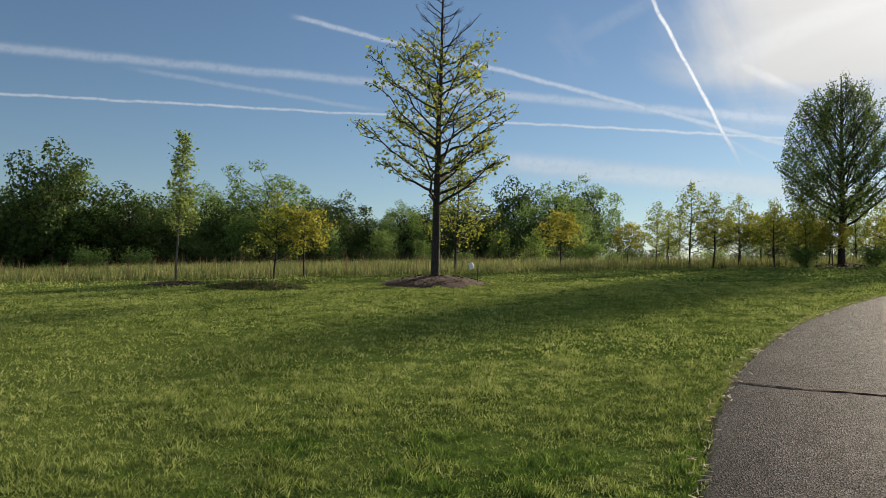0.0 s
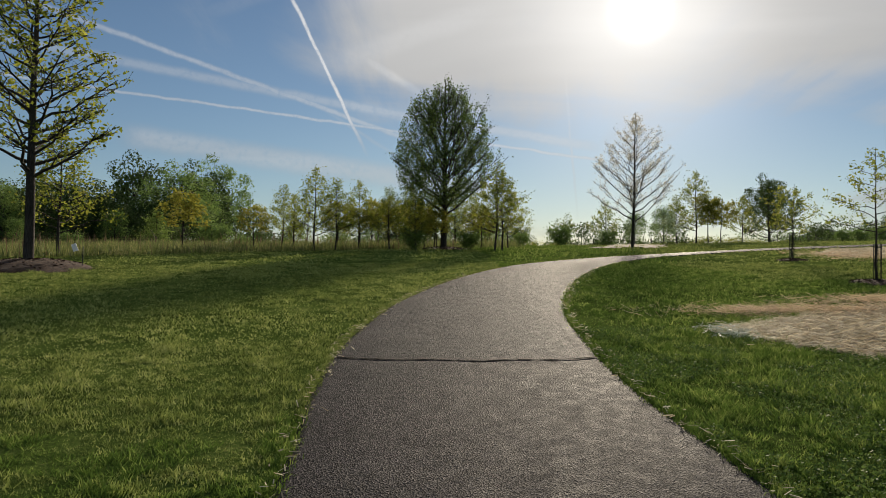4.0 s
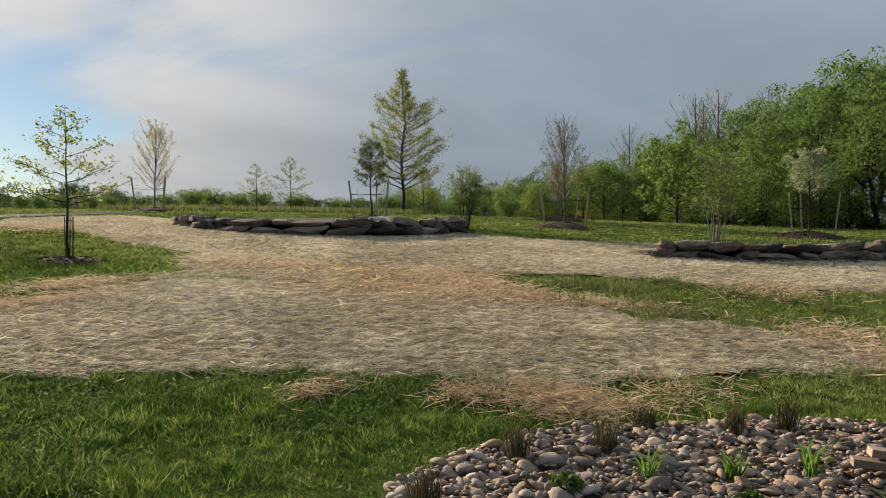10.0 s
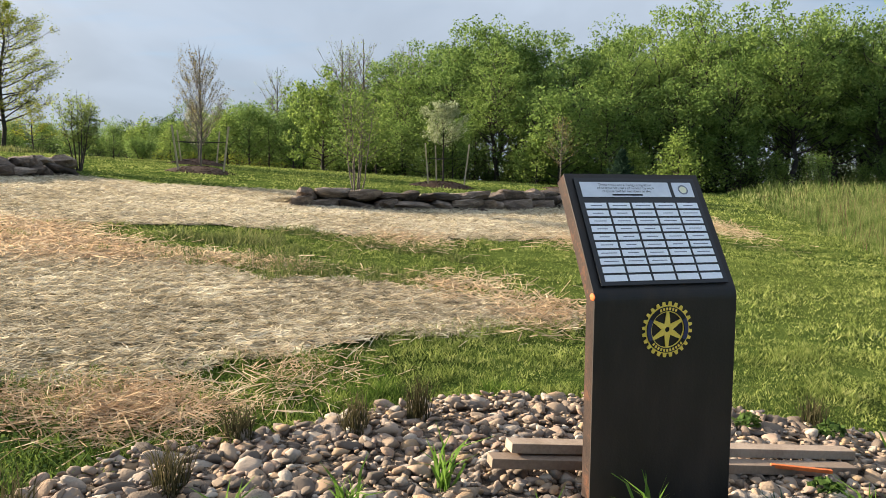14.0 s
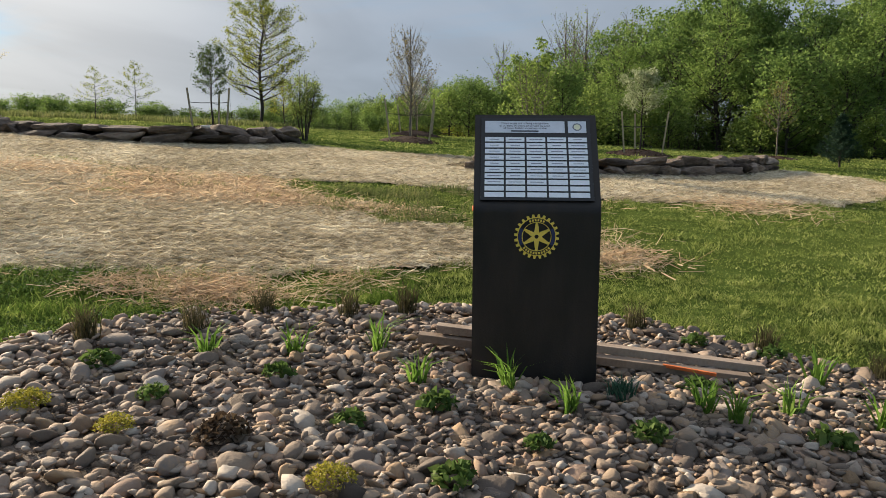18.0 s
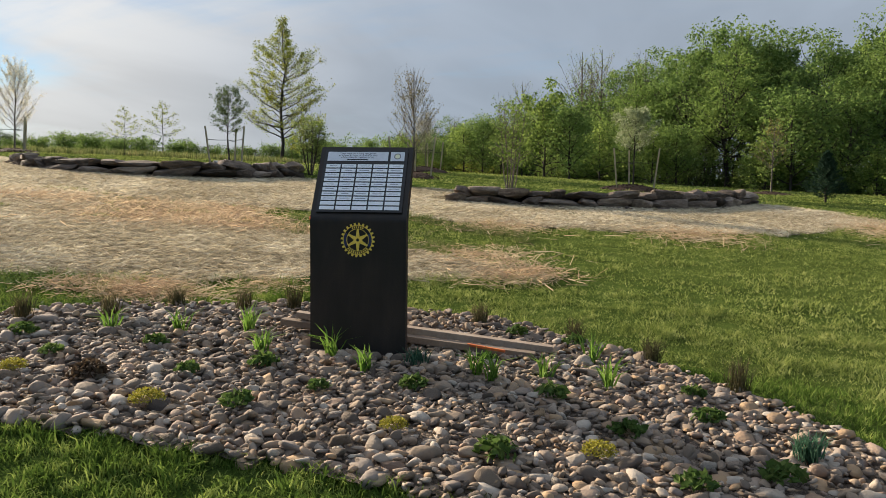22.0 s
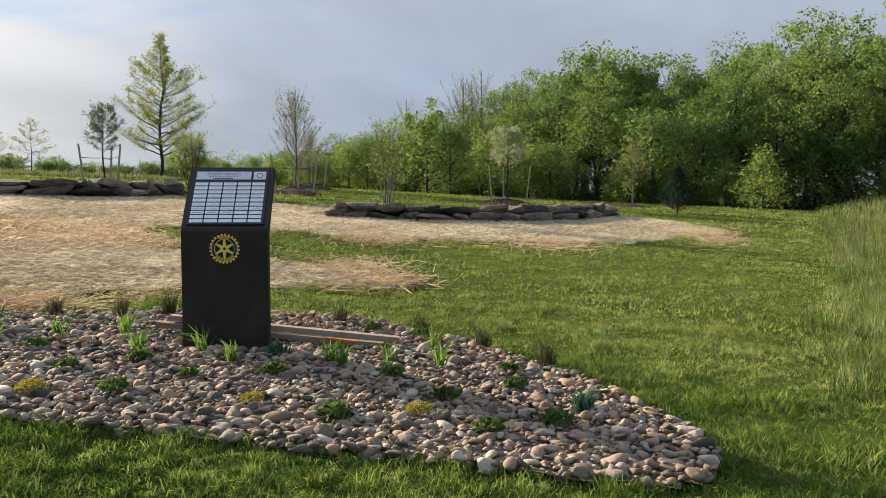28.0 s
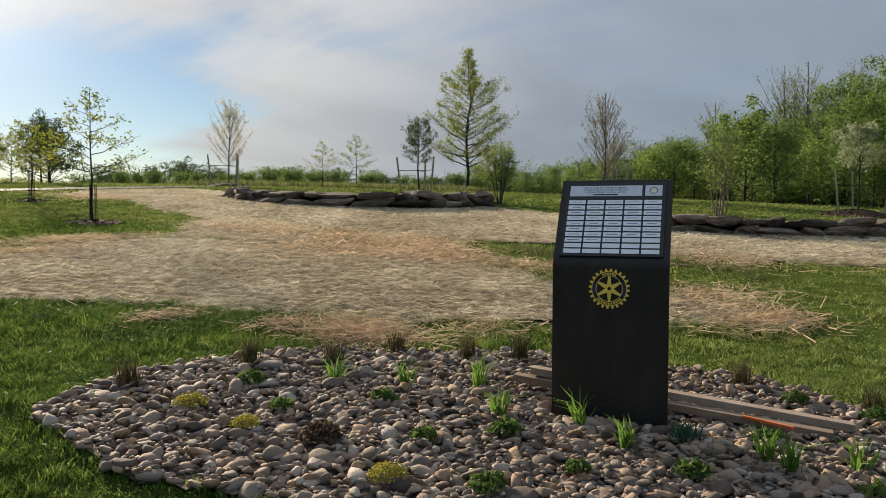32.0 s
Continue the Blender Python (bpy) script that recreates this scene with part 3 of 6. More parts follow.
def grow(seed, height, clear, girth, reach, shape="oval", limbs=24, subs=5, twigs=0, rise=0.6, curl=0.3, droop=0.0, leaf_n=6, leaf=0.08, spread=0.1, stems=1, bare_top=0.0, aspect=0.55, wander=0.02, clumps=0, mass=110, ragged=1.0, first=0.0, fill=0):
    """A tree: trunk, limbs and twigs as one tapering mesh, and its leaves as another."""
    rng = np.random.default_rng(seed)
    wood, spots = [], []
    for s in range(stems):
        n = 9
        tz = np.linspace(0, 1, n)
        off = np.cumsum(rng.normal(0, wander, (n, 2)), 0) * height * 0.3
        off -= off[0]
        axis = np.stack([off[:, 0], off[:, 1], tz * height * (0.8 if clumps else 1.0)], -1)
        if stems > 1:
            a = 2 * np.pi * s / stems + rng.uniform(-0.3, 0.3)
            out = reach * rng.uniform(0.25, 0.75)
            axis[:, 0] += np.cos(a) * out * tz ** 0.8 + 0.03 * np.cos(a)
            axis[:, 1] += np.sin(a) * out * tz ** 0.8 + 0.03 * np.sin(a)
            axis[:, 2] *= rng.uniform(0.75, 1.0)
        axis[0, 2] = -0.08
        wood.append(tube(axis, girth, girth * 0.12, 8 if height > 2 else 6))
        for i in range(limbs):
            h = (i + rng.uniform(0, 0.9)) / limbs
            t = clear + (1 - clear) * (h * (0.80 if shape in ("oval", "round", "broom") else 0.96))
            base = np.array([np.interp(t, tz, axis[:, c]) for c in range(3)])
            a = i * 2.39996 + rng.uniform(-0.4, 0.4)
            egg = shape in ("oval", "round", "broom")
            up = rise * ((0.4 + 1.1 * h) if egg else (1 + 0.5 * h)) * rng.uniform(0.75, 1.25)
            if shape in ("oval", "round", "broom"):
                # the limb ends on an egg-shaped envelope
                zc, hb = height * (clear + (1 - clear) * 0.42), height * (1 - clear) * (0.58 if t * height > 0 else 1)
                d = base[2] - zc
                qa, qb, qc = 1 / reach ** 2 + (up + curl) ** 2 / hb ** 2, 2 * d * (up + curl) / hb ** 2, d * d / hb ** 2 - 1
                ln = (-qb + math.sqrt(max(0.0, qb * qb - 4 * qa * qc))) / (2 * qa)
                ln = max(0.1 * reach, ln) * rng.uniform(0.7, 1.1) * (0.6 if stems > 1 else 1)
            else:
                ln = reach * SHAPES[shape](h) * rng.uniform(1.0 - 0.3 * ragged, 1.0 + 0.15 * ragged)
            m = 6
            q = np.linspace(0, 1, m)
            lift = ln * (up * q + curl * q ** 2 - droop * q ** 1.6)
            bend = rng.normal(0, 0.12)
            line = np.stack([base[0] + np.cos(a + bend * q) * ln * q, base[1] + np.sin(a + bend * q) * ln * q, base[2] + lift], -1)
            line[1:] += rng.normal(0, ln * 0.025, (m - 1, 3))
            gr = girth * (1 - 0.85 * t) * 0.42 + 0.003
            wood.append(tube(line, gr, gr * 0.2, 4))
            ends = [(line, 0.45)]
            for j in range(subs):
                f = rng.uniform(0.25, 0.98)
                p0 = np.array([np.interp(f, q, line[:, c]) for c in range(3)])
                side = a + rng.choice([-1, 1]) * rng.uniform(0.4, 1.1)
                sl = ln * rng.uniform(0.22, 0.48) * (1.15 - 0.5 * f)
                g = np.linspace(0, 1, 4)
                tw = np.stack([p0[0] + np.cos(side) * sl * g, p0[1] + np.sin(side) * sl * g, p0[2] + sl * (up * 0.8 * g + curl * g * g - droop * 0.6 * g)], -1)
                tw[1:] += rng.normal(0, sl * 0.06, (3, 3))
                wood.append(tube(tw, gr * 0.4, gr * 0.12, 3))
                ends.append((tw, 0.15))
                for _ in range(twigs):
                    f2 = rng.uniform(0.3, 1)
                    p1 = np.array([np.interp(f2, g, tw[:, c]) for c in range(3)])
                    e = rng.normal(0, 1, 3)
                    e[2] = abs(e[2]) * (0.6 + rise)
                    e *= sl * 0.5 / np.linalg.norm(e)
                    sp = np.stack([p1, p1 + e * 0.5 + rng.normal(0, 0.1 * sl, 3) * 0.4, p1 + e])
                    wood.append(tube(sp, gr * 0.2, gr * 0.08, 3))
                    ends.append((sp, 0.2))
            if h > 1 - bare_top or h < first:
                continue
            for tw, start in ends:
                k0 = max(1, int(leaf_n * rng.uniform(0.5, 1.5) * min(1.0, 0.25 + ln / (0.7 * reach))))
                f = rng.uniform(start, 1.03, k0)
                g = np.linspace(0, 1, len(tw))
                spots.append(np.stack([np.interp(f, g, tw[:, c]) for c in range(3)], -1) + rng.normal(0, spread, (k0, 3)))
    outs = []
    if clumps:
        # masses of leaves over an uneven crown, each on its own side limb
        for p in spots:
            d = p - np.array([0, 0, height * 0.55])
            outs.append(d / (np.linalg.norm(d, axis=1, keepdims=True) + 1e-9))
        hb, zc = height * (1 - clear) * 0.56, height * (clear + (1 - clear) * 0.44)
        lobes = rng.uniform(0, 6.28, 3)
        for i in range(clumps):
            dz = 1 - 1.75 * (i + 0.5) / clumps
            a, rr = i * 2.39996 + rng.uniform(-0.5, 0.5), math.sqrt(1 - dz * dz)
            far = rng.uniform(0.45, 0.95) * (1 + 0.16 * math.sin(2 * a + lobes[0]) + 0.12 * math.sin(3 * a + 4 * dz + lobes[1]))
            c = np.array([np.cos(a) * rr * reach, np.sin(a) * rr * reach, dz * hb]) * far + np.array([0, 0, zc])
            hub = np.array([c[0] * 0.12, c[1] * 0.12, max(height * clear, c[2] - 0.5 * reach)])
            wood.append(tube(np.stack([hub, hub * 0.5 + c * 0.5 - np.array([0, 0, 0.08 * reach]), c]), girth * 0.22, girth * 0.06, 3))
            q = rng.normal(0, 1, (int(mass * rng.uniform(0.5, 1.5)), 3))
            q /= np.linalg.norm(q, axis=1)[:, None]
            outs.append(q + np.array([0, 0, 0.2]))
            q = q * (rng.uniform(0.25, 1, len(q)) ** 0.5)[:, None] * rng.uniform(0.17, 0.34) * reach
            spots.append(q * np.array([1.0, 1.0, 0.88]) + c)
    v, f = join(wood)
    if fill:
        # finest twigs: leaves through the body of the crown, in clumps
        p = rng.normal(0, 1, (fill, 3))
        p *= (rng.uniform(0.25, 1, fill) ** 0.45 / np.linalg.norm(p, axis=1))[:, None] * 0.97
        p = p[p[:, 2] > -0.62]
        clump = field(p[:, 0] * 5 + 40, p[:, 1] * 5 + p[:, 2] * 4 + 40, 1.0, seed) + 0.6 * field(p[:, 2] * 9 + 40, p[:, 0] * 8 + 40, 1.0, seed + 1)
        p = p[clump > -0.15]
        spots.append(p * np.array([reach, reach, height * (1 - clear) * 0.58]) + np.array([0, 0, height * (clear + (1 - clear) * 0.42)]))
    lv, lf = leaves(rng, np.concatenate(spots), leaf, aspect, out=np.concatenate(outs) if clumps else None)
    # bring the whole to its true height
    fit = height / max(v[:, 2].max(), np.percentile(lv[:, 2], 99.5))
    v[:, 2] *= fit
    lv[:, 2] *= fit
    return v, f, lv, lf


def tree(name, at, grown, bark, leaf_mat, label, category="tree", group=""):
    v, f, lv, lf = grown
    root = thing(name, at, label, category, group)
    put("trunk", mesh_of("trunk", v, f, bark, True), root)
    put("crown", mesh_of("crown", lv, lf, leaf_mat), root)
    return root


def stand(x, y, turn=0.0, size=1.0, sink=0.0):
    """A pose on the ground."""
    return Matrix.Translation((x, y, gz(x, y) - sink)) @ Matrix.Rotation(turn, 4, "Z") @ Matrix.Diagonal((size, size, size, 1))


# ---- ground ----
def ground_sheet():
    """One sheet out to the horizon, fine near the walk."""
    xs = np.unique(np.concatenate([np.linspace(-26, 62, 200), np.linspace(-120, 140, 80), [-2600, -1300, -600, -300, -180, 200, 320, 650, 1300, 2600]]))
    ys = np.unique(np.concatenate([np.linspace(-24, 62, 190), np.linspace(-120, 140, 80), [-2600, -1300, -600, -300, -180, 200, 320, 650, 1300, 2600]]))
    X, Y = np.meshgrid(xs, ys, indexing="ij")
    Z = lie(X, Y)
    idx = np.arange(X.size).reshape(X.shape)
    f = np.stack([idx[:-1, :-1], idx[1:, :-1], idx[1:, 1:], idx[:-1, 1:]], -1).reshape(-1, 4)
    return put("ground", mesh_of("ground", np.stack([X, Y, Z], -1).reshape(-1, 3), f, GROUND, True), None, "mown green lawn on a gentle hillside", "ground", kind="structure")


ground_sheet()

LEFT_EDGE = [(-0.1, -16), (-0.35, -6), (-0.5, 0), (-0.64, 4.2), (-0.78, 6.1), (-0.78, 8.7), (-0.28, 12.5), (0.9, 16.6), (2.4, 19.8), (4.15, 21.7), (6.3, 23.4), (9.5, 25.4), (14, 27.6), (20, 29.5)]
RIGHT_EDGE = [(2.6, -16), (2.35, -6), (2.2, 0), (2.05, 4.1), (1.93, 6.3), (1.96, 8.4), (2.17, 11.1), (2.9, 14.5), (4.3, 18.4), (6.2, 21.6), (8.1, 23.3), (11.0, 25.0), (14.8, 26.4), (20.5, 28.0)]
PATH_POLY = [tuple(p) for p in smooth_line([(*p, 0) for p in LEFT_EDGE], 6)]
PATH_POLY = [(p[0], p[1]) for p in PATH_POLY] + [(p[0], p[1]) for p in reversed(smooth_line([(*p, 0) for p in RIGHT_EDGE], 6))]


def asphalt_path():
    a, b = smooth_line([(*p, 0) for p in LEFT_EDGE], 40), smooth_line([(*p, 0) for p in RIGHT_EDGE], 40)
    rng = np.random.default_rng(5)
    across = np.array([0, 0.006, 0.03, 0.2, 0.4, 0.6, 0.8, 0.97, 0.994, 1.0])
    drop = np.array([-0.07, 0.004, 0.018, 0.026, 0.03, 0.03, 0.026, 0.018, 0.004, -0.07])
    rag = np.cumsum(rng.normal(0, 0.006, (len(a), 2)), 0)
    rag = 0.03 * np.sin(rag * 9)
    v = []
    for i, (p, q) in enumerate(zip(a, b)):
        q, p = q + (q - p).normalized() * rag[i, 0], p + (q - p).normalized() * rag[i, 1]
        for f, d in zip(across, drop):
            c = p.lerp(q, f)
            v.append((c.x, c.y, gz(c.x, c.y) + d))
    n = len(across)
    i, j = np.meshgrid(np.arange(len(a) - 1), np.arange(n - 1), indexing="ij")
    f = np.stack([i * n + j, i * n + j + 1, (i + 1) * n + j + 1, (i + 1) * n + j], -1).reshape(-1, 4)
    path = put("footpath", mesh_of("footpath", v, f, ASPHALT, True), None, "curving grey asphalt footpath with a transverse crack", "path", kind="structure")
    # the crack that runs from edge to edge
    rng = np.random.default_rng(8)
    m = 60
    t = np.linspace(0, 1, m)
    cx, cy = -0.76 + t * 2.70, 7.62 + 0.10 * t - 0.2 * np.sin(np.pi * t) + np.cumsum(rng.normal(0, 0.006, m)) + 0.02 * np.sin(t * 21)
    half = 0.021 * rng.uniform(0.5, 1.5, m)
    cz = np.array([gz(x, y) for x, y in zip(cx, cy)]) + 0.0345
    cz -= 0.012 * (np.abs(t - 0.5) * 2) ** 4
    v = np.concatenate([np.stack([cx, cy - half, cz], -1), np.stack([cx, cy + half, cz], -1)])
    f = [(i, i + 1, m + i + 1, m + i) for i in range(m - 1)]
    put("crack", mesh_of("crack", v, f, TAR), path, "thin black transverse crack")
    return path


asphalt_path()

BED = [(4.12, 1.4), (4.24, 0.84), (4.34, 0.27), (4.44, -0.3), (4.55, -0.9), (4.6, -1.42), (4.76, -1.68), (5.22, -1.66), (5.88, -1.38), (6.35, -0.95), (6.75, -0.36), (7.18, 0.4), (7.4, 1.0), (7.55, 1.68), (7.22, 2.66), (6.86, 3.22), (6.32, 3.78), (5.7, 4.3), (5.0, 4.6), (4.3, 4.58), (3.68, 4.32), (3.6, 3.85), (3.6, 3.25), (3.74, 2.9), (4.0, 2.0)]
MAT_LOW = [(3.72, 9.35), (3.95, 8.5), (4.55, 7.9), (5.15, 7.24), (5.84, 6.59), (6.33, 5.68), (6.72, 5.1), (6.9, 4.6), (7.7, 4.12), (8.44, 3.44), (9.1, 2.76), (9.7, 1.75), (10.3, 2.6), (10.75, 3.9), (10.4, 5.15), (11.1, 7.1), (9.8, 9.0), (9.25, 11.1), (8.45, 11.6), (6.5, 11.15), (4.65, 10.0)]
MAT_HIGH = [(13.6, 25.0), (11.8, 22.3), (12.6, 20.6), (11.3, 16.3), (11.3, 14.1), (12.1, 12.5), (12.3, 9.8), (13.1, 8.6), (14.1, 7.3), (14.5, 5.1), (15.0, 3.2), (16.4, 1.4), (17.4, -0.4), (19.6, -1.7), (22.0, -2.7), (24.4, -1.5), (25.6, 0), (24.0, 2.0), (22.5, 6.5), (21.5, 8.4), (20.2, 11.1), (20.6, 13.6), (18.5, 17.5), (17.6, 21.6), (17.8, 25.6)]
MAT_LINK = [(8.4, 11.5), (9.25, 11.1), (9.8, 9.0), (11.2, 10.6), (12.4, 12.2), (11.6, 14.6), (10.4, 13.4)]
LONG_GRASS = [(10.7, 8.6), (12.2, 9.6), (13.2, 8.4), (14.0, 7.1), (14.4, 5.0), (13.6, 3.5), (11.4, 3.3), (10.7, 4.1), (10.4, 5.2), (11.0, 7.0)]
MEADOW_EAST = [(6.7, -2.95), (7.85, -2.62), (9.4, -3.05), (15.3, -4.1), (21.1, -5.0), (30.5, -6.4), (38, -7.5), (44, -22), (22, -18), (8, -10), (6.0, -5)]
MEADOW_WEST = [(-34, 6), (-24, 11), (-17.3, 15.3), (-13.5, 19), (-9.5, 22.5), (-5.6, 27), (-2, 30.5), (4, 33), (4.5, 42), (-8, 42), (-22, 34), (-38, 20)]
ROUGH_NORTH = [(24.3, 30.4), (31.5, 23.8), (34, 23), (36, 26), (27, 35), (22.5, 35)]

sheet("planting_bed_soil", lambda x, y: inside(BED, x, y, 0.03), (3.2, -2), (8, 5), 0.1, GRIT, 0.03, 0.01, "brown grit under the pebble bed", "soil")
for name, poly, lo, hi in (("straw_blanket_low", MAT_LOW, (3, 1), (12, 12.5)), ("straw_blanket_high", MAT_HIGH, (10, -4), (27, 27)), ("straw_blanket_link", MAT_LINK, (7, 8), (14, 16))):
    sheet(name, lambda x, y: inside(poly, x, y, 0.07), lo, hi, 0.045 if name == "straw_blanket_low" else 0.075, MAT, 0.013 if name != "straw_blanket_link" else 0.019, 0.014, "straw erosion blanket in netting over bare soil", "straw blanket")


# ---- boulder rings and their fill ----
def boulder_mesh(seed, lx, ly, lz):
    """A flat, broken slab with worn edges."""
    rng = np.random.default_rng(seed)
    bm = bmesh.new()
    bmesh.ops.create_icosphere(bm, subdivisions=3, radius=1.0)
    sh = Vector(rng.uniform(-9, 9, 3))
    cuts = [(Vector(rng.normal(0, 1, 3)).normalized(), rng.uniform(0.62, 0.90)) for _ in range(12)]
    for v in bm.verts:
        c = v.co.copy()
        e = Vector([math.copysign(abs(c[i]) ** 0.42, c[i]) for i in range(3)])
        for n, d in cuts:
            over = e.dot(n) - d * 1.2
            if over > 0:
                e -= n * over * 0.95
        g = 1 + 0.24 * noise.noise(e * 1.3 + sh) + 0.13 * noise.noise(e * 3.1 + sh) + 0.07 * abs(noise.noise(e * 6.0 - sh))
        v.co = Vector((e.x * lx, e.y * ly, e.z * lz)) * 0.5 * g
    me = bm_mesh("boulder", bm, BOULDER, True)
    me.set_sharp_from_angle(angle=radians(38))
    return me


BOULDERS = [boulder_mesh(s, 1.0, 1.0, 1.0) for s in range(1, 11)]


def stone_ring(name, cx, cy, radius, a0, a1, rise, label):
    """Two ragged courses of slabs round a raised bed; the top follows the ground at the wall, levelled."""
    rng = random.Random(name)
    root = thing(name, Matrix.Translation((cx, cy, 0)), label, "stone wall", "boulder rings")
    for course in range(2):
        a = a0 + rng.uniform(0, 3)
        while a < a1:
            length = rng.uniform(0.35, 1.15) if course else rng.uniform(0.4, 1.3)
            step = math.degrees(length / radius)
            am = radians(a + step / 2)
            r = radius + rng.uniform(-0.08, 0.12) - 0.12 * course
            x, y = cx + r * math.cos(am), cy + r * math.sin(am)
            thick = rng.uniform(0.16, 0.32)
            top = rise(x, y) - rng.uniform(0, 0.05)
            z = top - 0.11 if course else top - 0.31
            if z > gz(x, y) - 0.14 and rng.random() < (0.92 if course else 1.0):
                m = Matrix.Translation((x - cx, y - cy, z)) @ Matrix.Rotation(am + math.pi / 2 + rng.uniform(-0.2, 0.2), 4, "Z") @ Matrix.Rotation(rng.uniform(-0.16, 0.16), 4, "X") @ Matrix.Rotation(rng.uniform(-0.13, 0.13), 4, "Y")
                m = m @ Matrix.Diagonal((length * 1.08, rng.uniform(0.5, 0.8), thick * 1.15, 1))
                put("boulder", rng.choice(BOULDERS), root, at=m)
            a += step * 0.96
    # rubble at the foot
    for _ in range(46):
        am = radians(rng.uniform(a0, a1))
        r = radius + rng.uniform(0.25, 0.6)
        x, y = cx + r * math.cos(am), cy + r * math.sin(am)
        q = rng.uniform(0.08, 0.2)
        m = Matrix.Translation((x - cx, y - cy, gz(x, y) + q * 0.15)) @ Euler((rng.uniform(-0.4, 0.4), rng.uniform(-0.4, 0.4), rng.uniform(0, 6))).to_matrix().to_4x4() @ Matrix.Diagonal((q, q * 0.8, q * 0.5, 1))
        put("rubble_stone", rng.choice(BOULDERS), root, at=m)
    return root


def top_upper(x, y):
    return max(gz(x, y) * 0.45 + 0.55 * gz(16.8, 15.6) + 0.46, gz(x, y) + 0.12)


def top_lower(x, y):
    return gz(x, y) * 0.6 + 0.4 * gz(19.8, 4.3) + 0.42


R1, R2 = (20.2, 18.3, 4.5, gz(16.8, 15.6) + 0.5), (28.0, 10.5, 10.2, gz(19.8, 4.3) + 0.42)
stone_ring("boulder_wall_upper", *R1[:3], 108, 282, top_upper, "curved dry wall of flat brown sandstone boulders")
stone_ring("boulder_wall_lower", *R2[:3], 198, 257, top_lower, "long curved dry wall of flat grey brown boulders")
sheet("raised_soil_upper", lambda x, y: np.hypot(x - R1[0], y - R1[1]) < R1[2] - 0.15, (15, 13), (25, 23), 0.25, SOIL, 0.02, 0.01, "bare raised soil behind the boulders", "soil", level=lambda x, y, z: np.maximum(z, R1[3] - 0.14))
sheet("raised_soil_lower", lambda x, y: (np.hypot(x - R2[0], y - R2[1]) < R2[2] - 0.2) & ((x - 21.9) * 0.66 + (y - 3.7) * 0.75 < 2.8) & (y < 7.7) & (y > 1.1), (16, -1), (29, 10), 0.25, MAT, 0.02, 0.01, "straw strewn raised soil behind the boulders", "soil", level=lambda x, y, z: np.maximum(z, R2[3] - 0.12))


# pale flat slab that lies on the soil of the upper ring
put("stone_slab", BOULDERS[3], None, "pale flat limestone slab on the raised soil", "slab", at=Matrix.Translation((20.9, 16.65, R1[3] + 0.0)) @ Matrix.Rotation(0.72 + math.pi / 2, 4, "Z") @ Matrix.Diagonal((0.85, 0.55, 0.22, 1))).material_slots[0].link = "OBJECT"
bpy.data.objects["stone_slab"].material_slots[0].material = LIMESTONE


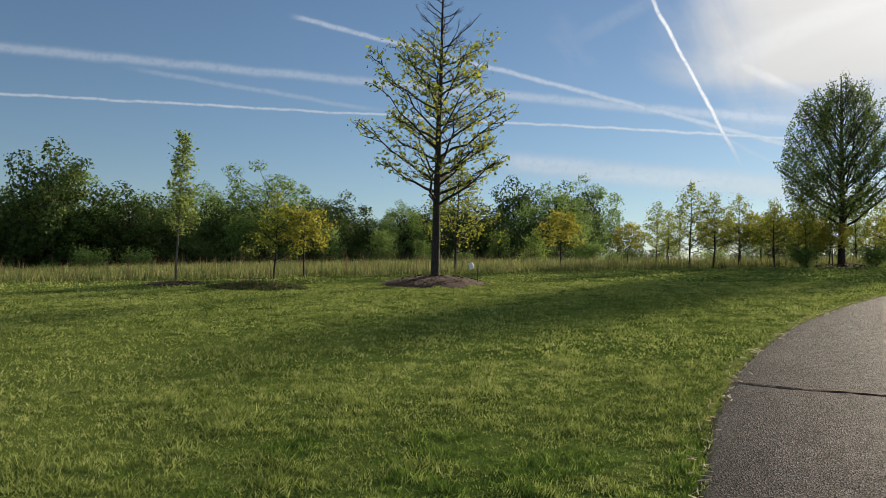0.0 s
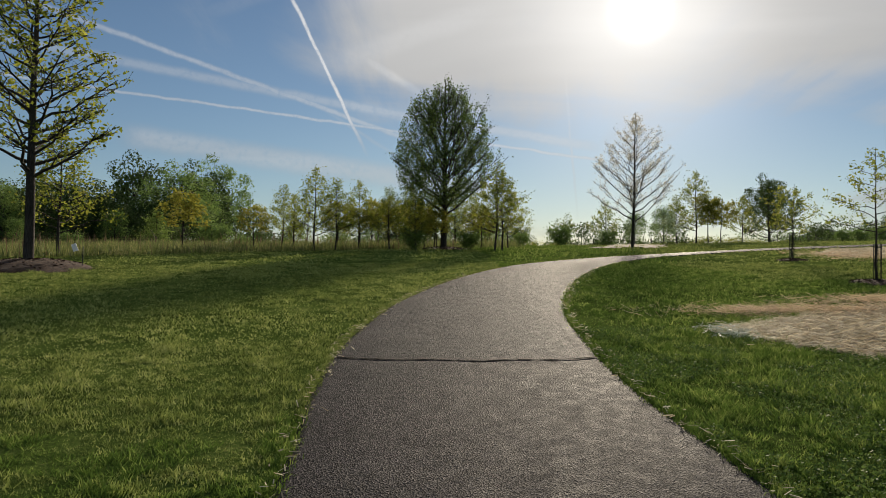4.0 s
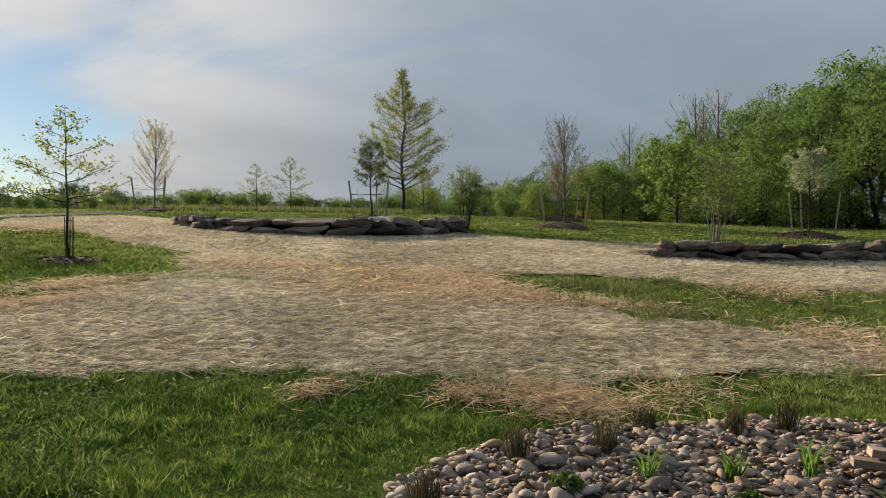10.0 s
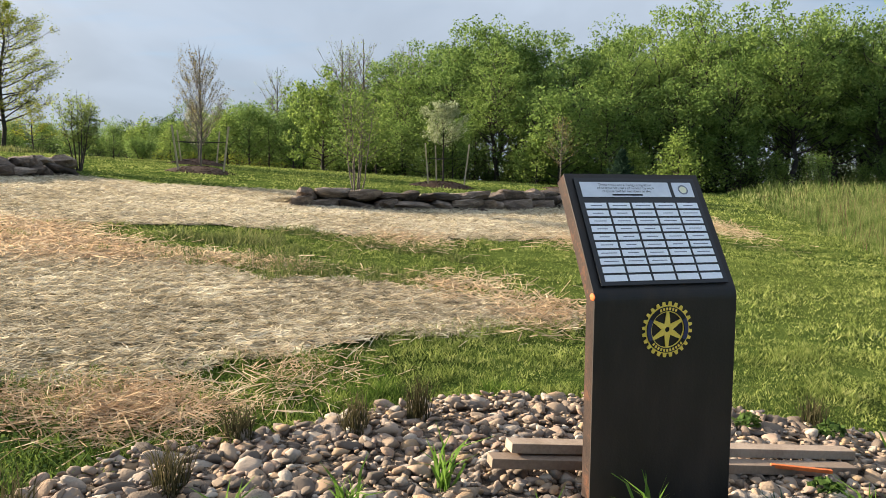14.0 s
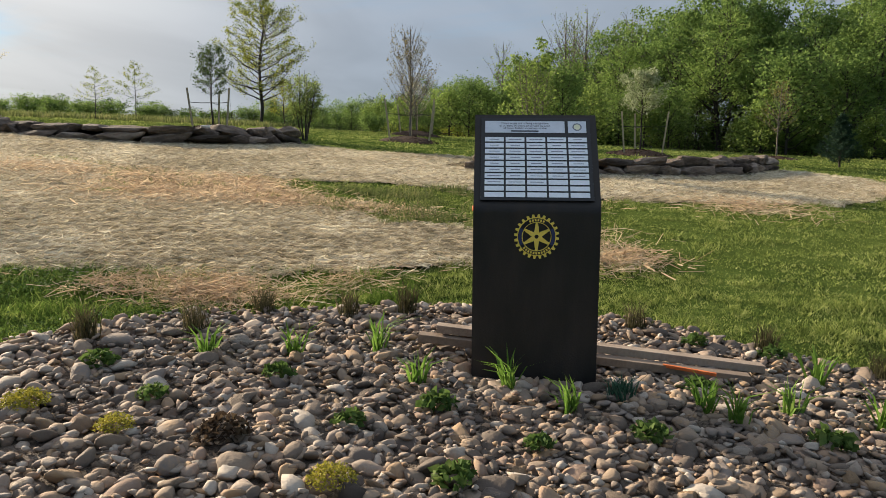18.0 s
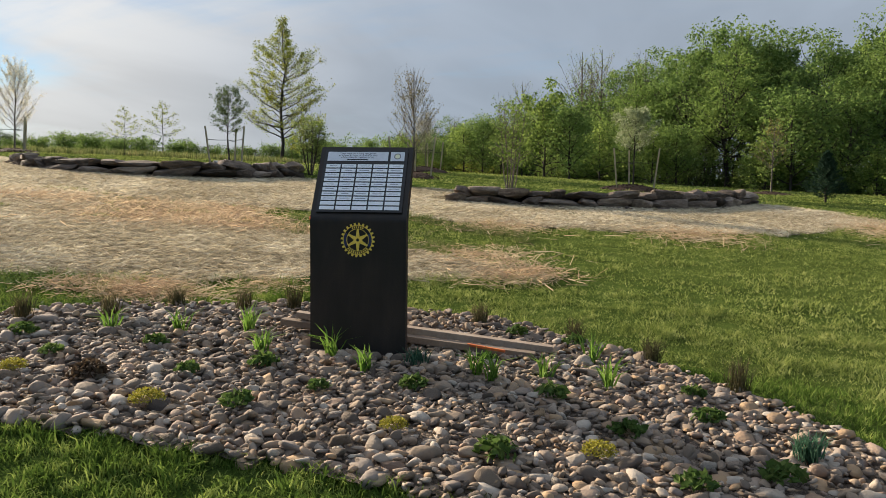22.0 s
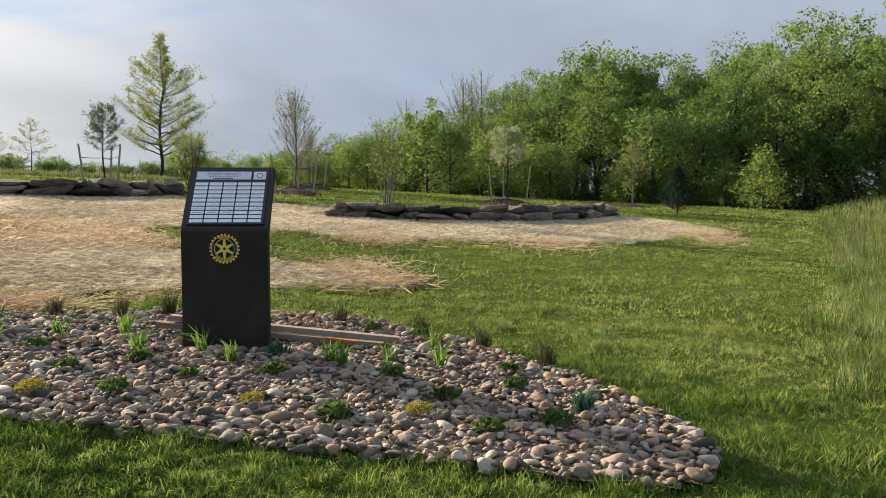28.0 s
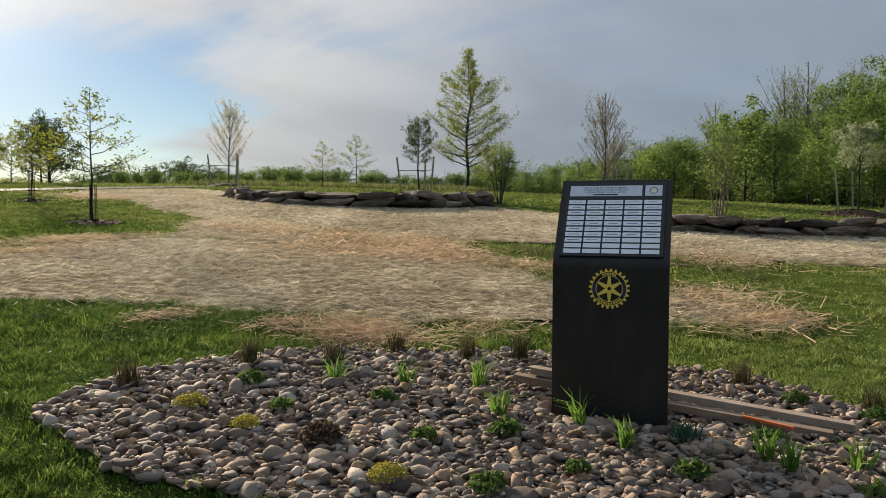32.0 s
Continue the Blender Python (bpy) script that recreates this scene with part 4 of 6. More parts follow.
# ---- sign ----
def sign():
    """A folded steel stele: upright front, top leaning back, with 7 cm returns."""
    p0, p1 = Vector((5.80, 2.22, 0)), Vector((6.03, 1.59, 0))
    along = (p1 - p0).normalized()
    back = Vector((-along.y, along.x, 0))
    mid = (p0 + p1) / 2
    m = Matrix.Translation((mid.x, mid.y, 0.30)) @ Matrix((along, back, (0, 0, 1))).transposed().to_4x4()
    root = thing("memorial_sign", m, "dark weathered steel sign with sloping black plaque in pebbles", "sign")
    W, BEND, TOPZ, TOPY, D = 0.335, 0.90, 1.395, 0.330, 0.075
    nrm = Vector((0, -(TOPZ - BEND), TOPY)).normalized()
    slope = Vector((0, TOPY, TOPZ - BEND)).normalized()
    length = math.hypot(TOPY, TOPZ - BEND)
    # outline of the front plate, rounded at the fold
    line = [(0, -0.12), (0, 0.3), (0, 0.6), (0, BEND - 0.035)]
    for i in range(1, 6):
        t = i / 6
        line.append((0.022 * t * t, BEND - 0.035 + 0.065 * t - 0.004 * t * t))
    line += [(TOPY * 0.5, BEND + (TOPZ - BEND) * 0.5), (TOPY, TOPZ)]
    T = 0.008

    def offset(pts, d):
        out = []
        for i, p in enumerate(pts):
            a, b = Vector(pts[max(0, i - 1)]), Vector(pts[min(len(pts) - 1, i + 1)])
            g = (b - a).normalized()
            out.append((p[0] + g.y * d, p[1] - g.x * d))
        return out

    inner, rear = offset(line, T), offset(line, D)
    bm = bmesh.new()
    rings = []
    for (y0, z0), (y1, z1) in zip(line, inner):
        rings.append([bm.verts.new(c) for c in ((-W, y0, z0), (W, y0, z0), (W, y1, z1), (-W, y1, z1))])
    for a, b in zip(rings, rings[1:]):
        for i in range(4):
            bm.faces.new((a[i], a[(i + 1) % 4], b[(i + 1) % 4], b[i]))
    bm.faces.new(rings[0][::-1])
    bm.faces.new(rings[-1])
    bmesh.ops.recalc_face_normals(bm, faces=bm.faces)
    part("front_plate", bm, STEEL, root)
    for side in (-1, 1):
        bm = bmesh.new()
        rings = []
        for (y0, z0), (y1, z1) in zip(inner, rear):
            rings.append([bm.verts.new(c) for c in ((side * W, y0, z0), (side * (W - T), y0, z0), (side * (W - T), y1, z1), (side * W, y1, z1))])
        for a, b in zip(rings, rings[1:]):
            for i in range(4):
                bm.faces.new((a[i], a[(i + 1) % 4], b[(i + 1) % 4], b[i]))
        bm.faces.new(rings[0][::-1])
        bm.faces.new(rings[-1])
        bmesh.ops.recalc_face_normals(bm, faces=bm.faces)
        part("side_return", bm, RUST, root, "rust streaked steel side return")
    # back and top closing plates
    bm = bmesh.new()
    rings = [[bm.verts.new(c) for c in ((-W + T, y - 0.004, z), (W - T, y - 0.004, z), (W - T, y, z), (-W + T, y, z))] for y, z in rear]
    for a, b in zip(rings, rings[1:]):
        for i in range(4):
            bm.faces.new((a[i], a[(i + 1) % 4], b[(i + 1) % 4], b[i]))
    bmesh.ops.recalc_face_normals(bm, faces=bm.faces)
    part("back_plate", bm, RUST, root)
    bm = bmesh.new()
    (ya, za), (yb, zb) = inner[-1], rear[-1]
    vs = [bm.verts.new(c) for c in ((-W, ya, za + 0.001), (W, ya, za + 0.001), (W, yb, zb + 0.001), (-W, yb, zb + 0.001))]
    face = bm.faces.new(vs)
    ext = bmesh.ops.extrude_face_region(bm, geom=[face])["geom"]
    for g in ext:
        if isinstance(g, bmesh.types.BMVert):
            g.co -= slope * 0.006
    bmesh.ops.recalc_face_normals(bm, faces=bm.faces)
    part("top_edge", bm, RUST, root)
    # plaque on the slope: its own frame of axes
    slot = Matrix.Translation(Vector((0, 0, BEND)) + slope * 0.035) @ Matrix(((1, 0, 0), slope, nrm)).transposed().to_4x4()
    PW, PH = 0.300, length - 0.065
    bm = box(bmesh.new(), (-PW, 0, 0.001), (PW, PH, 0.011), 0.002)
    plaque = part("plaque", bm, PANEL, root, "black plaque with rows of silver plates", at=slot)
    bm = box(bmesh.new(), (-PW + 0.022, PH - 0.100, 0.0112), (PW - 0.140, PH - 0.022, 0.0135), 0.0006)
    part("heading_plate", bm, GREYPLATE, plaque, "grey heading plate with four lines of print")
    bm = box(bmesh.new(), (PW - 0.122, PH - 0.100, 0.0112), (PW - 0.022, PH - 0.022, 0.0135), 0.0006)
    part("emblem_plate", bm, GREYPLATE, plaque, "grey plate with a gold ring")
    # ring emblem
    bm = bmesh.new()
    n = 40
    ec = Vector((PW - 0.072, PH - 0.061, 0.0142))
    for r0, r1 in ((0.018, 0.026),):
        a = [bm.verts.new((ec.x + r0 * math.cos(i * 2 * math.pi / n), ec.y + r0 * math.sin(i * 2 * math.pi / n), ec.z)) for i in range(n)]
        rr = [r1 if i % 2 else r1 * 0.93 for i in range(n)]
        b = [bm.verts.new((ec.x + rr[i] * math.cos(i * 2 * math.pi / n), ec.y + rr[i] * math.sin(i * 2 * math.pi / n), ec.z)) for i in range(n)]
        for i in range(n):
            bm.faces.new((a[i], b[i], b[(i + 1) % n], a[(i + 1) % n]))
    part("emblem", bm, GREYINK, plaque, "small dark ring emblem")
    bm = bmesh.new()
    bmesh.ops.create_circle(bm, cap_ends=True, segments=40, radius=0.018)
    part("emblem_disc", bm, CREAM, plaque, "pale yellow disc", at=Matrix.Translation((ec.x, ec.y, 0.0141)))
    # heading: three lines that can be read, and a bar for the last
    hx = (-PW + 0.022 + PW - 0.140) / 2
    for i, words in enumerate(("These trees are a living recognition", "of at least 50 years of service by each", "of these faithful members of the")):
        cu = bpy.data.curves.new("words", "FONT")
        cu.body, cu.size, cu.align_x = words, 0.0185, "CENTER"
        ob = new("words", cu)
        bpy.context.view_layer.update()
        me = bpy.data.meshes.new_from_object(ob.evaluated_get(bpy.context.evaluated_depsgraph_get()))
        bpy.data.objects.remove(ob)
        me.materials.clear()
        me.materials.append(INK)
        put("text_line", me, plaque, at=Matrix.Translation((hx, PH - 0.043 - i * 0.0165, 0.0139)))
    bm = box(bmesh.new(), (hx - 0.075, PH - 0.0935, 0.0136), (hx + 0.075, PH - 0.085, 0.0139))
    part("text_bar", bm, INK, plaque)
    # five columns of ten name plates
    rng = random.Random(4)
    gap, rows, cols = 0.011, 10, 5
    cw = (2 * PW - 0.044 - gap * (cols - 1)) / cols
    ph = (PH - 0.120 - 0.018) / rows
    bm = box(bmesh.new(), (0, 0, 0), (cw, ph * 0.74, 0.002), 0.0005)
    one = bm_mesh("name_plate", bm, PLATE)
    for c in range(cols):
        for r in range(rows):
            x, y = -PW + 0.022 + c * (cw + gap), PH - 0.120 - (r + 1) * ph
            pl = put("name_plate", one, plaque, at=Matrix.Translation((x, y, 0.0112)))
            if r < 7 or (c < 3 and r < 8):
                bl = cw * rng.uniform(0.45, 0.75)
                bm = box(bmesh.new(), ((cw - bl) / 2 + x, y + ph * 0.32, 0.0134), ((cw + bl) / 2 + x, y + ph * 0.42, 0.0136))
                part("name_bar", bm, GREYINK, plaque)
    # toothed wheel emblem on the upright face
    ez, er = 0.745, 0.118

    def disc(name, inner_r, outer_r, y, mat, teeth=0, label="", a0=0.0, a1=2 * math.pi, thick=0.004):
        bm = bmesh.new()
        n = (teeth * 8 if teeth else 64)
        full = abs(a1 - a0 - 2 * math.pi) < 1e-6
        ins, outs = [], []
        for i in range(n if full else n + 1):
            a = a0 + (a1 - a0) * i / n
            ro = outer_r
            if teeth:
                ro = outer_r * (1.0 if i % 8 in (1, 2, 3, 4) else 0.87)
            ins.append(Vector((inner_r * math.sin(a), y, ez + inner_r * math.cos(a))))
            outs.append(Vector((ro * math.sin(a), y, ez + ro * math.cos(a))))
        m2 = len(ins)
        for i in range(m2 if full else m2 - 1):
            j = (i + 1) % m2
            q = [bm.verts.new(c) for c in (ins[i], outs[i], outs[j], ins[j])]
            bm.faces.new(q)
        bmesh.ops.remove_doubles(bm, verts=bm.verts, dist=1e-5)
        ext = bmesh.ops.extrude_face_region(bm, geom=list(bm.faces))["geom"]
        for g in ext:
            if isinstance(g, bmesh.types.BMVert):
                g.co.y += thick
        bmesh.ops.recalc_face_normals(bm, faces=bm.faces)
        return part(name, bm, mat, root, label)

    disc("gear_rim", 0.074, er, -0.007, GOLD, 24, "gold toothed wheel emblem")
    disc("gear_band", 0.078, 0.098, -0.0095, INK, 0, thick=0.0022)
    for a in (math.pi / 2, 3 * math.pi / 2):
        disc("gear_inlay", 0.079, 0.097, -0.0125, NAVY, 0, "navy enamel inlay", a - 0.5, a + 0.5, thick=0.0026)
    disc("gear_hub", 0.011, 0.026, -0.007, GOLD)
    for i in range(6):
        a = i * math.pi / 3
        bm = bmesh.new()
        u, s = Vector((math.sin(a), 0, math.cos(a))), Vector((math.cos(a), 0, -math.sin(a)))
        c0 = Vector((0, 0, ez))
        q = [c0 + u * 0.024 - s * 0.013, c0 + u * 0.024 + s * 0.013, c0 + u * 0.074 + s * 0.006, c0 + u * 0.074 - s * 0.006]
        f0 = bm.faces.new([bm.verts.new(p + Vector((0, -0.007, 0))) for p in q])
        ext = bmesh.ops.extrude_face_region(bm, geom=[f0])["geom"]
        for g in ext:
            if isinstance(g, bmesh.types.BMVert):
                g.co.y += 0.004
        bmesh.ops.recalc_face_normals(bm, faces=bm.faces)
        part("gear_spoke", bm, GOLD, root)
    # plain bars where the band carries raised lettering
    for centre, count in ((0.0, 6), (math.pi, 11)):
        for i in range(count):
            a = centre + (i - (count - 1) / 2) * 0.165
            bm = bmesh.new()
            u, s = Vector((math.sin(a), 0, math.cos(a))), Vector((math.cos(a), 0, -math.sin(a)))
            q = [Vector((0, -0.0108, ez)) + u * r1 + s * k1 for r1, k1 in ((0.082, -0.0045), (0.082, 0.0045), (0.094, 0.0045), (0.094, -0.0045))]
            bm.faces.new([bm.verts.new(p) for p in q])
            part("rim_bar", bm, GOLD, root)
    # blob of rust where the fold was welded
    bm = bmesh.new()
    bmesh.ops.create_icosphere(bm, subdivisions=2, radius=1.0)
    for v in bm.verts:
        v.co = Vector((-W - 0.002 + v.co.x * 0.006, 0.016 + v.co.y * 0.022, BEND - 0.01 + v.co.z * 0.016)) * (1 + 0.0 * v.co.x)
    part("weld_rust", bm, ORANGE, root, "orange rust at the fold")
    return root


sign()


def plank(name, a, b, width, thick, label, mat=LUMBER, roll=0.0):
    a, b = Vector(a), Vector(b)
    ln = (b - a).length
    bm = box(bmesh.new(), (-ln / 2, -width / 2, -thick / 2), (ln / 2, width / 2, thick / 2), 0.004)
    m = Matrix.Translation((a + b) / 2) @ (b - a).to_track_quat("X", "Z").to_matrix().to_4x4() @ Matrix.Rotation(roll, 4, "X")
    return put(name, bm_mesh(name, bm, mat), None, label, "lumber", "planks by the sign", at=m)


plank("lumber_plank", (6.100, 2.556, 0.453), (6.743, 0.763, 0.250), 0.09, 0.045, "weathered lumber plank lying on the pebbles")
plank("lumber_plank", (6.031, 2.641, 0.405), (6.553, 0.833, 0.232), 0.09, 0.045, "weathered lumber plank lying on the pebbles")
plank("marking_stake", (6.392, 1.285, 0.296), (6.388, 0.998, 0.278), 0.022, 0.018, "orange painted stake tip beside the planks", ORANGE)


# ---- trees ----
def mulch(x, y, r, h=0.10, label="low ring of dark bark mulch round a young tree"):
    """A low mound with ragged chips."""
    rng = np.random.default_rng(int(abs(x * 71 + y * 37)))
    rings, n = [0.0, 0.3, 0.55, 0.8, 1.0, 1.12], 26
    v, f = [], []
    base = gz(x, y)
    for i, q in enumerate(rings):
        for j in range(n):
            a = 2 * math.pi * j / n
            rr = r * q * (1 + (0.10 * math.sin(3 * a + x) + rng.normal(0, 0.04)) * q)
            px, py = x + rr * math.cos(a), y + rr * math.sin(a)
            v.append((px - x, py - y, gz(px, py) - base + max(-0.03, h * (1 - q ** 2)) + rng.normal(0, 0.008) - (0.03 if i == len(rings) - 1 else 0)))
    for i in range(len(rings) - 1):
        for j in range(n):
            f.append((i * n + j, i * n + (j + 1) % n, (i + 1) * n + (j + 1) % n, (i + 1) * n + j))
    root = thing("mulch_ring", Matrix.Translation((x, y, base)), label, "mulch", "mulch rings")
    put("mound", mesh_of("mound", v, f, MULCH, True), root)
    m = 260
    a, q = rng.uniform(0, 2 * np.pi, m), np.sqrt(rng.uniform(0, 1.2, m))
    px, py = r * q * np.cos(a), r * q * np.sin(a)
    pz = lie(x + px, y + py) - base + np.maximum(0, h * (1 - q ** 2)) + 0.012
    cv, cf = leaves(rng, np.stack([px, py, pz], -1), 0.09 if r > 0.8 else 0.06, 0.3, 0.85)
    put("chip_litter", mesh_of("chip_litter", cv, cf, CHIP), root, kind="stuff")
    return root


def stakes(x, y, r, h, lean=0.12, count=3, a0=0.4):
    """Wooden stakes tied to a young tree with hose."""
    root = thing("tree_stakes", stand(x, y), "pale wooden stakes tied round a young tree", "tree stakes", "tree stakes")
    for i in range(count):
        a = a0 + i * 2 * math.pi / count
        bm = bmesh.new()
        box(bm, (-0.025, -0.025, -0.1), (0.025, 0.025, h), 0.004)
        m = Matrix.Translation((r * math.cos(a), r * math.sin(a), 0)) @ Matrix.Rotation(lean, 4, Vector((-math.sin(a), math.cos(a), 0)))
        part("stake", bm, STAKE, root, at=m)
        tip = m @ Vector((0, 0, h * 0.66))
        v, f = tube([tip, tip * 0.5 + Vector((0, 0, h * 0.32)), Vector((0, 0, h * 0.66))], 0.012, 0.012, 5)
        put("tie", mesh_of("tie", v, f, WIRE), root)
    return root


def guard(x, y, h=0.75, r=0.07):
    """A black mesh sleeve round a sapling's stem."""
    root = thing("tree_guard", stand(x, y), "black mesh trunk guard round a sapling", "tree guard", "tree guards")
    for i in range(9):
        a = i * 2 * math.pi / 9
        v, f = tube([(r * math.cos(a), r * math.sin(a), -0.02), (r * math.cos(a), r * math.sin(a), h)], 0.005, 0.005, 4)
        put("wire", mesh_of("wire", v, f, WIRE), root)
    for i in range(6):
        z = h * (i + 0.5) / 6
        v, f = tube([(r * math.cos(a), r * math.sin(a), z) for a in np.linspace(0, 2 * np.pi, 13)], 0.004, 0.004, 4)
        put("hoop", mesh_of("hoop", v, f, WIRE), root)
    return root


# the large trees round the lawn
tree("lawn_tree", stand(-9.1, 17.3), grow(11, 8.3, 0.24, 0.125, 2.6, "spire", 60, 8, 2, 0.45, 0.15, 0.05, 4.2, 0.12, 0.10, bare_top=0.36, wander=0.008), BARK, OAK_LEAF, "dark trunked tree with sparse new leaves and a bare top")
mulch(-9.1, 17.3, 1.45, 0.22, "broad ring of dark bark mulch round a tree")
tree("lawn_tree", stand(0.6, 30.6), grow(12, 7.0, 0.20, 0.13, 2.1, "oval", 64, 10, 2, 1.25, 0.3, 0.0, 5.0, 0.08, 0.08, wander=0.006, fill=46000), BARK, DENSE_LEAF, "dense oval tree with fine upswept branches and small leaves")
mulch(0.6, 30.6, 1.0)
tree("lawn_tree", stand(8.2, 29.9), grow(13, 5.5, 0.18, 0.07, 2.15, "spire", 50, 9, 2, 0.50, 0.3, 0.0, 5.0, 0.06, 0.06, wander=0.012, ragged=1.2), BARK, BLOSSOM, "slender tree with bare twigs and pale buds")
tree("lawn_tree", stand(35.1, 25.5), grow(14, 8.1, 0.15, 0.10, 2.9, "spire", 66, 8, 2, 0.34, 0.28, 0.12, 11.0, 0.088, 0.10, wander=0.03, ragged=1.9), BARK, OAK_LEAF, "tall pin oak with layered yellow green branches")
tree("sapling", stand(-15.5, 14.5), grow(15, 4.15, 0.28, 0.032, 0.62, "column", 34, 5, 1, 0.9, 0.2, 0.0, 7, 0.10, 0.08), PALEBARK, GREEN_LEAF, "narrow columnar sapling with fresh leaves", group="saplings")
mulch(-15.5, 14.5, 0.8, 0.06)

# pin oak saplings: one of each build, then copies
OAK_A = tree("oak_sapling", stand(8.85, 14.5, 0.6), grow(21, 2.65, 0.32, 0.026, 1.2, "pyramid", 20, 5, 2, 0.22, 0.25, 0.1, 4.5, 0.06, 0.05, wander=0.02), BARK, OAK_LEAF, "young pin oak with sparse yellow green leaves and a guarded stem", group="saplings")
OAK_B = tree("oak_sapling", stand(10.05, 20.4), grow(22, 2.1, 0.34, 0.024, 0.75, "oval", 18, 5, 2, 0.4, 0.2, 0.1, 5.5, 0.06, 0.05), BARK, OAK_LEAF, "small pin oak with yellow green leaves and a guarded stem", group="saplings")
for x, y in ((8.85, 14.5), (10.05, 20.4)):
    guard(x, y)
    mulch(x, y, 0.55 if y < 16 else 0.4, 0.05)
OAK_C = tree("oak_sapling", stand(-4.4, 28.7), grow(23, 3.2, 0.16, 0.04, 1.35, "pyramid", 30, 7, 1, 0.35, 0.2, 0.1, 6.5, 0.085, 0.09), BARK, OAK_LEAF, "young pin oak with layered yellow green branches", group="saplings")
OAK_D = tree("oak_sapling", stand(-14.0, 18.1), grow(24, 2.2, 0.42, 0.03, 0.85, "round", 18, 6, 1, 0.2, 0.1, 0.1, 8, 0.10, 0.08), BARK, YELLOW_LEAF, "young oak with amber yellow leaves", group="saplings")
for src, spots in ((OAK_C, [(-11.0, 22.4, 1.2), (-3.6, 28.8, 0.88), (-0.5, 29.4, 0.70), (-5.3, 29.5, 0.70), (2.5, 28.1, 1.05), (2.8, 28.4, 0.97), (-1.7, 32.8, 0.72), (1.8, 32.8, 0.75), (-14.5, 17.3, 0.82), (-2.9, 31.2, 0.9), (-1.6, 30.4, 0.8), (-0.9, 33.0, 0.9), (0.2, 32.0, 0.75), (1.2, 33.6, 0.85), (3.4, 32.0, 0.8), (-6.2, 31.5, 0.85), (14.5, 40.4, 1.25), (13.6, 40.8, 0.85), (16.7, 39.6, 0.8), (9.8, 41.8, 0.8), (36.0, 24.6, 0.85)]),
                   (OAK_D, [(-8.4, 25.7, 1.0), (-0.5, 33.2, 1.0), (0.3, 29.8, 0.75), (15.1, 40.2, 1.2), (15.7, 40.0, 1.1), (-2.9, 30.6, 0.8), (-6.6, 28.2, 0.8), (-2.2, 32.4, 1.0), (-3.9, 31.8, 0.95), (2.2, 31.5, 0.85), (-0.2, 31.4, 0.8)]),
                   (OAK_A, [(28.9, 27.9, 1.05), (26.8, 28.2, 0.88), (7.2, 42.3, 0.6), (7.8, 42.2, 0.72), (18.3, 38.9, 0.65)])):
    for i, (x, y, s) in enumerate(spots):
        copy_thing(src, stand(x, y, i * 1.7 + 0.4, s))

BROOM = tree("young_tree", stand(22.9, 30.5), grow(31, 4.2, 0.20, 0.04, 1.05, "oval", 44, 7, 2, 1.5, 0.4, 0.0, 7.0, 0.05, 0.05), PALEBARK, BLOSSOM, "staked young tree with fine bare upswept twigs", group="staked trees")
stakes(22.9, 30.5, 0.75, 1.5)
mulch(22.9, 30.5, 1.0, 0.16)
tree("young_tree", stand(26.6, 12.6), grow(32, 4.35, 0.22, 0.04, 1.02, "oval", 54, 8, 2, 1.9, 0.4, 0.0, 3.2, 0.05, 0.05, bare_top=0.3), PALEBARK, BRONZE_LEAF, "staked young tree with upswept twigs and bronze buds", group="staked trees")
stakes(26.6, 12.6, 0.8, 1.5, 0.14)
mulch(26.6, 12.6, 1.05, 0.2)
copy_thing(BROOM, stand(33.3, 15.5, 2.0, 0.68))
mulch(33.3, 15.5, 1.2, 0.25)
stakes(33.3, 15.5, 0.8, 1.4)
DARK_YOUNG = tree("young_tree", stand(24.1, 19.4), grow(33, 3.1, 0.38, 0.04, 0.72, "oval", 28, 6, 2, 0.8, 0.2, 0.0, 7, 0.065, 0.06), BARK, DARK_LEAF, "staked young tree with a dark round crown", group="staked trees")
stakes(24.1, 19.4, 0.7, 1.5)
copy_thing(DARK_YOUNG, stand(17.9, 39.1, 1.3, 1.1))
mulch(24.1, 19.4, 1.0, 0.2)
tree("young_tree", stand(29.0, 4.8), grow(34, 3.0, 0.45, 0.035, 0.85, "oval", 30, 7, 2, 0.8, 0.2, 0.0, 9, 0.065, 0.06), BARK, PALE_LEAF, "staked young tree with a round pale flowering crown", group="staked trees")
stakes(29.0, 4.8, 0.75, 1.5)
mulch(29.0, 4.8, 1.1, 0.2)
tree("young_tree", stand(33.5, 0.35), grow(35, 3.0, 0.3, 0.035, 0.8, "broom", 28, 6, 2, 1.1, 0.2, 0.0, 2.2, 0.05, 0.05), PALEBARK, BRONZE_LEAF, "slim young tree with bare brown twigs")
mulch(33.5, 0.35, 0.8, 0.1)
tree("large_shrub", stand(22.5, 14.35), grow(36, 2.25, 0.3, 0.022, 0.62, "round", 12, 5, 1, 1.0, 0.2, 0.0, 5, 0.06, 0.06, stems=7), BARK, GREEN_LEAF, "vase shaped multi-stemmed shrub by the boulders", "shrub", "shrubs")
tree("large_shrub", stand(19.5, 5.97), grow(37, 2.8, 0.34, 0.020, 0.80, "round", 12, 5, 1, 1.0, 0.2, 0.0, 3.2, 0.06, 0.07, stems=7), PALEBARK, BRIGHT_LEAF, "tall multi-stemmed shrub with thin yellow green leaves", "shrub", "shrubs")


